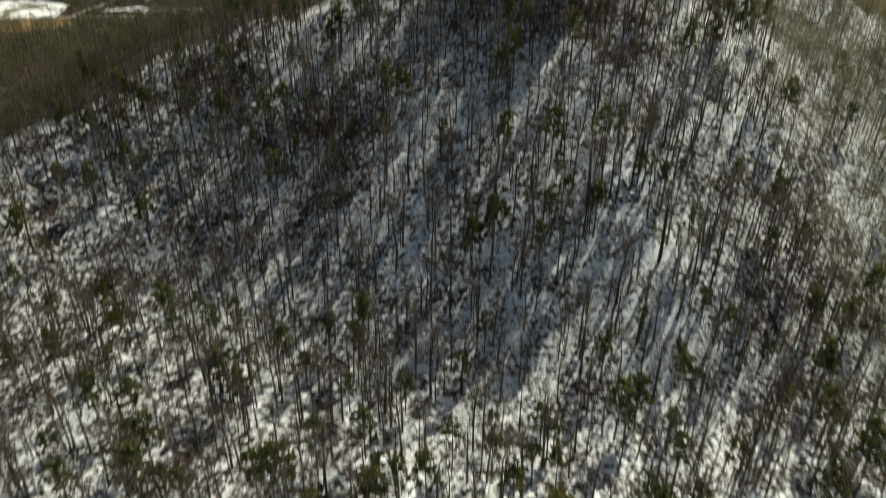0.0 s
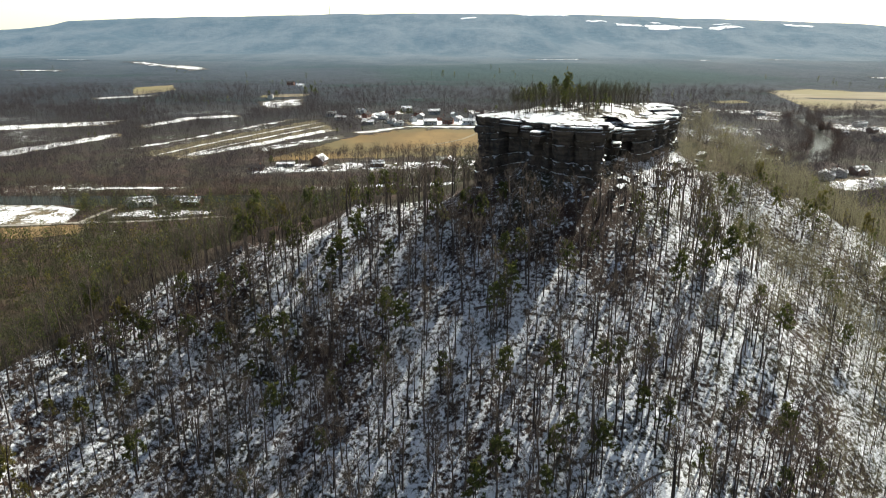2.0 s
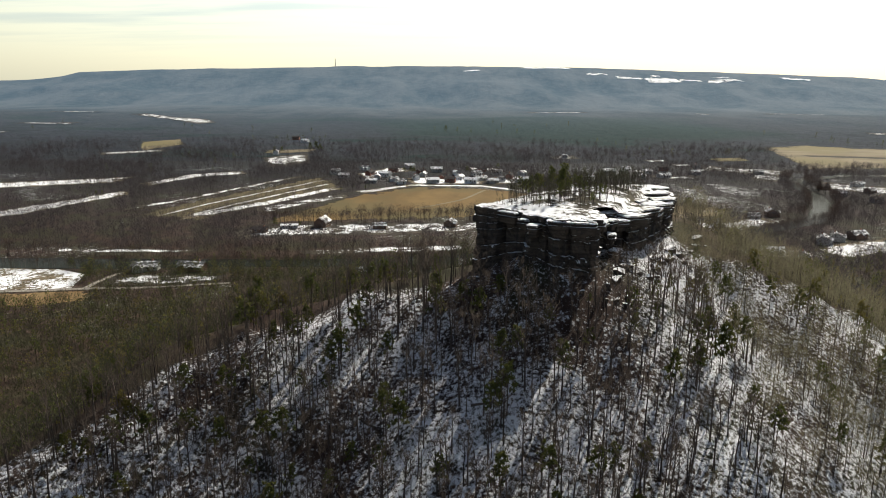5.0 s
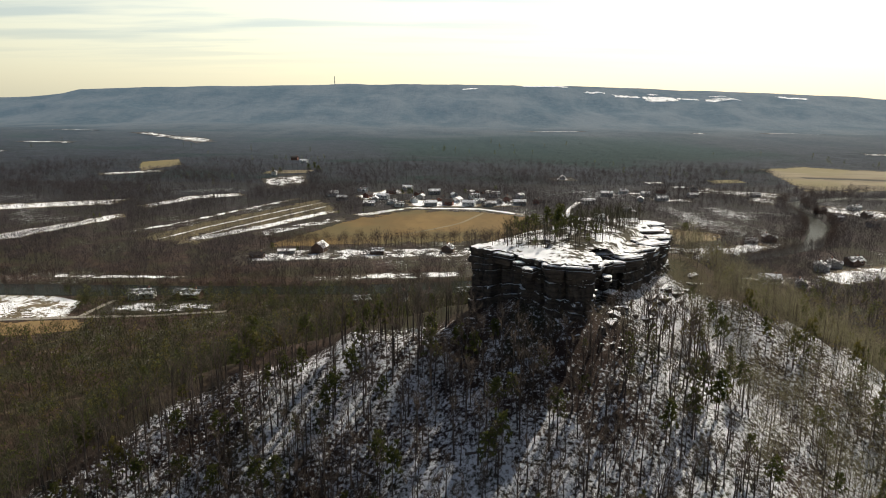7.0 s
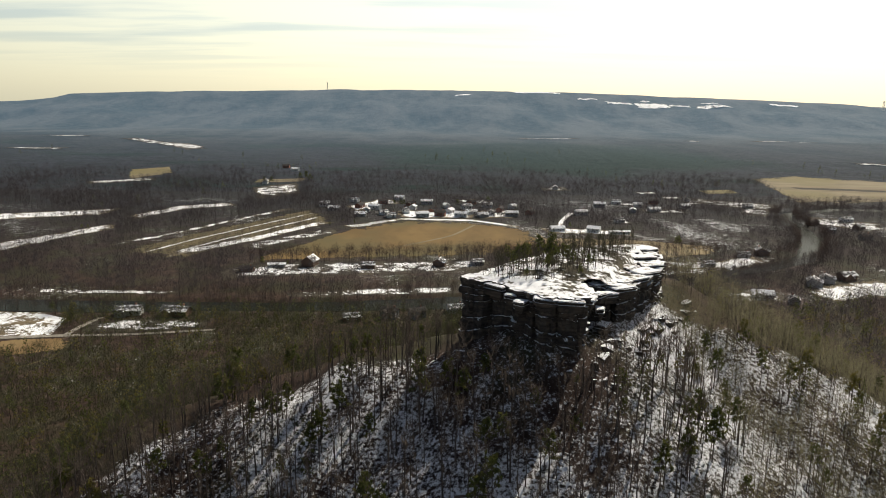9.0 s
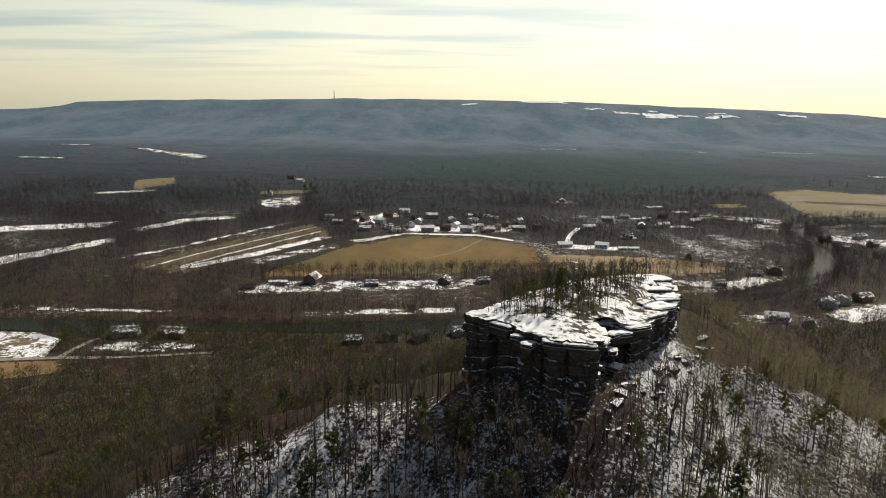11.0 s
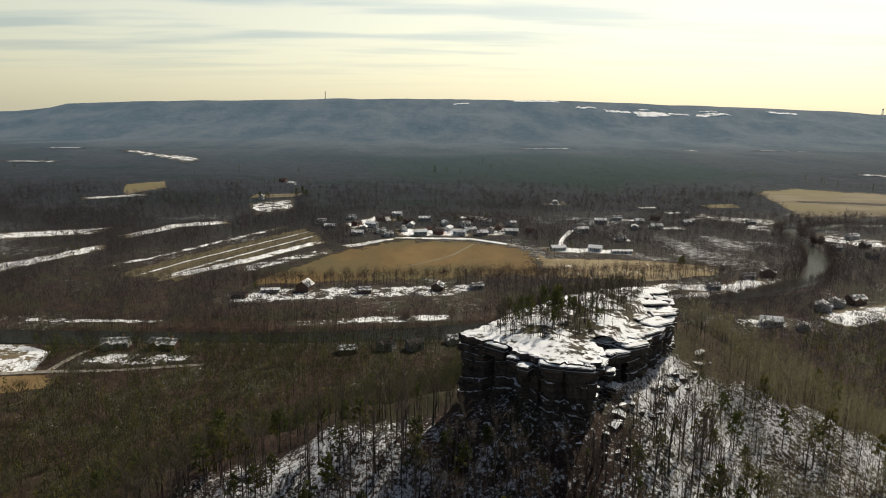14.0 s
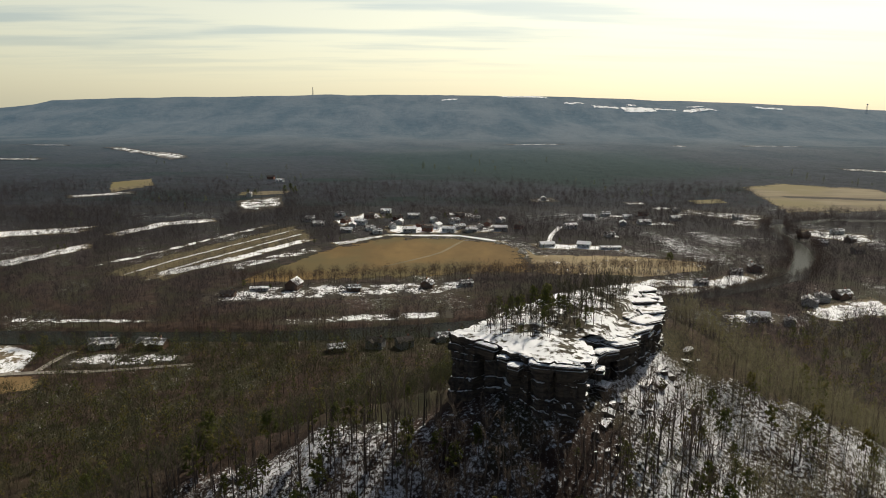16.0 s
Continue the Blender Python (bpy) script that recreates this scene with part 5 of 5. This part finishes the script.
# orchard rows
rows_of = []
for r in range(9):
    for k in range(46):
        s = k / 45
        a = (-303 + 75 * r / 8 + (140 - 37 * r / 8) * s, 622 - 22 * r / 8 + (232 - 45 * r / 8) * s)
        if rng_t.random() < 0.9:
            rows_of.append((a[0] + rng_t.normal() * 0.5, a[1] + rng_t.normal() * 0.5, rng_t.integers(0, 5), rng_t.uniform(0.52, 0.74), rng_t.uniform(0, 6.28)))
planted("orchard_rows", BARE_DIST, rows_of, [M_DIM, M_DIM], "rows of small bare orchard trees", "orchard")
# line of tall trees along the near edge of the brown field
edge = [(x + rng_t.normal() * 2, np.interp(x, [-160, -46, 95, 262], [584, 596, 614, 640]) + rng_t.normal() * 4.0 - 3, rng_t.integers(0, 6), rng_t.uniform(0.75, 1.3), rng_t.uniform(0, 6.28)) for x in np.repeat(np.arange(-165, 265, 3.6), 3)]
planted("field_edge_trees", BARE_FAR, edge, [M_DIM, M_DIM], "row of tall bare trees along the field's edge", "trees")


def lattice_mast(x, y, height, width, mat, label, category):
    ob = thing("radio_mast" if width < 5 else "water_tower", (x, y, float(land(x, y))), label, category)
    bm = bmesh.new()
    for k in range(3):
        a = 2.094 * k
        v, f = tube([(math.cos(a) * width, math.sin(a) * width, -2), (math.cos(a) * width * 0.5, math.sin(a) * width * 0.5, height)], [1.0, 0.7], 4)
        vs = [bm.verts.new(c) for c in v]
        for t in f:
            bm.faces.new([vs[i] for i in t])
    part("mast_leg", bm, mat, ob)
    bm = bmesh.new()
    bmesh.ops.create_cone(bm, cap_ends=True, segments=10, radius1=width * 0.8, radius2=width * 0.6, depth=height * 0.12, matrix=Matrix.Translation((0, 0, height)))
    part("mast_head", bm, mat, ob)


lattice_mast(-616, 3852, 38, 2.2, M_GREY, "thin grey radio mast on the ridge's crest", "radio mast")
lattice_mast(2262, 3690, 42, 5.5, M_WHITE, "slender white water tower on the ridge", "water tower")

# trees crowding both river banks
bank = []
for (ax, ay, aw), (bx, by, bw) in zip(RIVER[1:], RIVER[2:-1]):
    length = math.hypot(bx - ax, by - ay)
    for side in (-1, 1):
        for k in range(int(length / (1.7 if side < 0 else 2.6))):
            s = rng_t.random()
            off = side * ((aw + (bw - aw) * s) / 2 + 1.5 + rng_t.exponential(4.0))
            bank.append((ax + (bx - ax) * s - (by - ay) / length * off, ay + (by - ay) * s + (bx - ax) / length * off, rng_t.integers(0, 6), rng_t.uniform(0.65, 1.15), rng_t.uniform(0, 6.28)))
bank = np.array(bank)
planted("river_bank_trees", BARE_FAR, bank[rng_t.random(len(bank)) < np.maximum(room(bank[:, 0], bank[:, 1]), 0.25)], [M_DIM, M_DIM], "bare trees crowding the river banks", "trees")


def fallen_log(x, y, length, turn, seed):
    """A fallen trunk lying on the snow with stubs of its limbs."""
    rng = np.random.default_rng(seed)
    path = [(length * (s - 0.5), 0.5 * math.sin(2.2 * s + seed), 0.0) for s in np.linspace(0, 1, 6)]
    pieces = [tube(path, np.linspace(0.32, 0.08, 6), 6)]
    for k in range(4):
        a = np.array(path[2 + k % 3])
        pieces.append(tube([a, a + np.array([1.2, rng.uniform(-1.5, 1.5), rng.uniform(0.1, 0.9)])], [0.10, 0.03], 4))
    v, f = join(pieces)
    c, s = math.cos(radians(turn)), math.sin(radians(turn))
    wx, wy = x + v[:, 0] * c - v[:, 1] * s, y + v[:, 0] * s + v[:, 1] * c
    v = np.stack([wx - x, wy - y, land(wx, wy) + 0.2 + v[:, 2] - float(land(x, y))], 1)
    ob = new("fallen_log", mesh_from("fallen_log", v, f, [M_BARK]))
    ob.location = (x, y, float(land(x, y)))
    tagged(ob, "dark fallen trunk lying in patchy snow", "log", "fallen logs")


for k, (lx, ly, ll, lt) in enumerate([(38, 99, 15, 25), (-86, 112, 14, 38), (8, 142, 9, -5), (-22, 148, 8, -35), (58, 118, 8, 60), (-5, 98, 9, -50), (-38, 106, 7, -8)]):
    fallen_log(lx, ly, ll, lt, k)

# evergreens that stand alone in the valley
lone_trees("evergreen", PINE, [(-222, 1090, 0, 1.3, 0), (-214, 1100, 2, 1.4, 1), (-206, 1086, 4, 1.2, 2), (-262, 1070, 1, 1.0, 3), (-276, 1082, 3, 0.9, 1), (-52, 866, 5, 0.9, 1), (-48, 872, 1, 0.8, 2), (-380, 718, 1, 0.55, 0), (-375, 722, 3, 0.5, 1), (-386, 712, 2, 0.4, 2), (-150, 560, 0, 0.7, 1), (-128, 556, 3, 0.55, 2), (228, 655, 4, 1.0, 2), (231, 657, 5, 0.95, 4), (-110, 760, 1, 0.5, 0), (-96, 752, 2, 0.45, 1), (-122, 742, 0, 0.45, 3),
                               (140, 742, 3, 0.6, 1), (-60, 870, 2, 0.8, 0), (20, 880, 1, 0.8, 3), (60, 900, 4, 0.9, 2), (-236, 412, 0, 0.5, 1), (-240, 420, 2, 0.55, 2), (-262, 440, 4, 0.6, 0)], [M_BARK, M_NEEDLE], "dark evergreen standing alone on the valley floor", "tree", "evergreens in the valley")
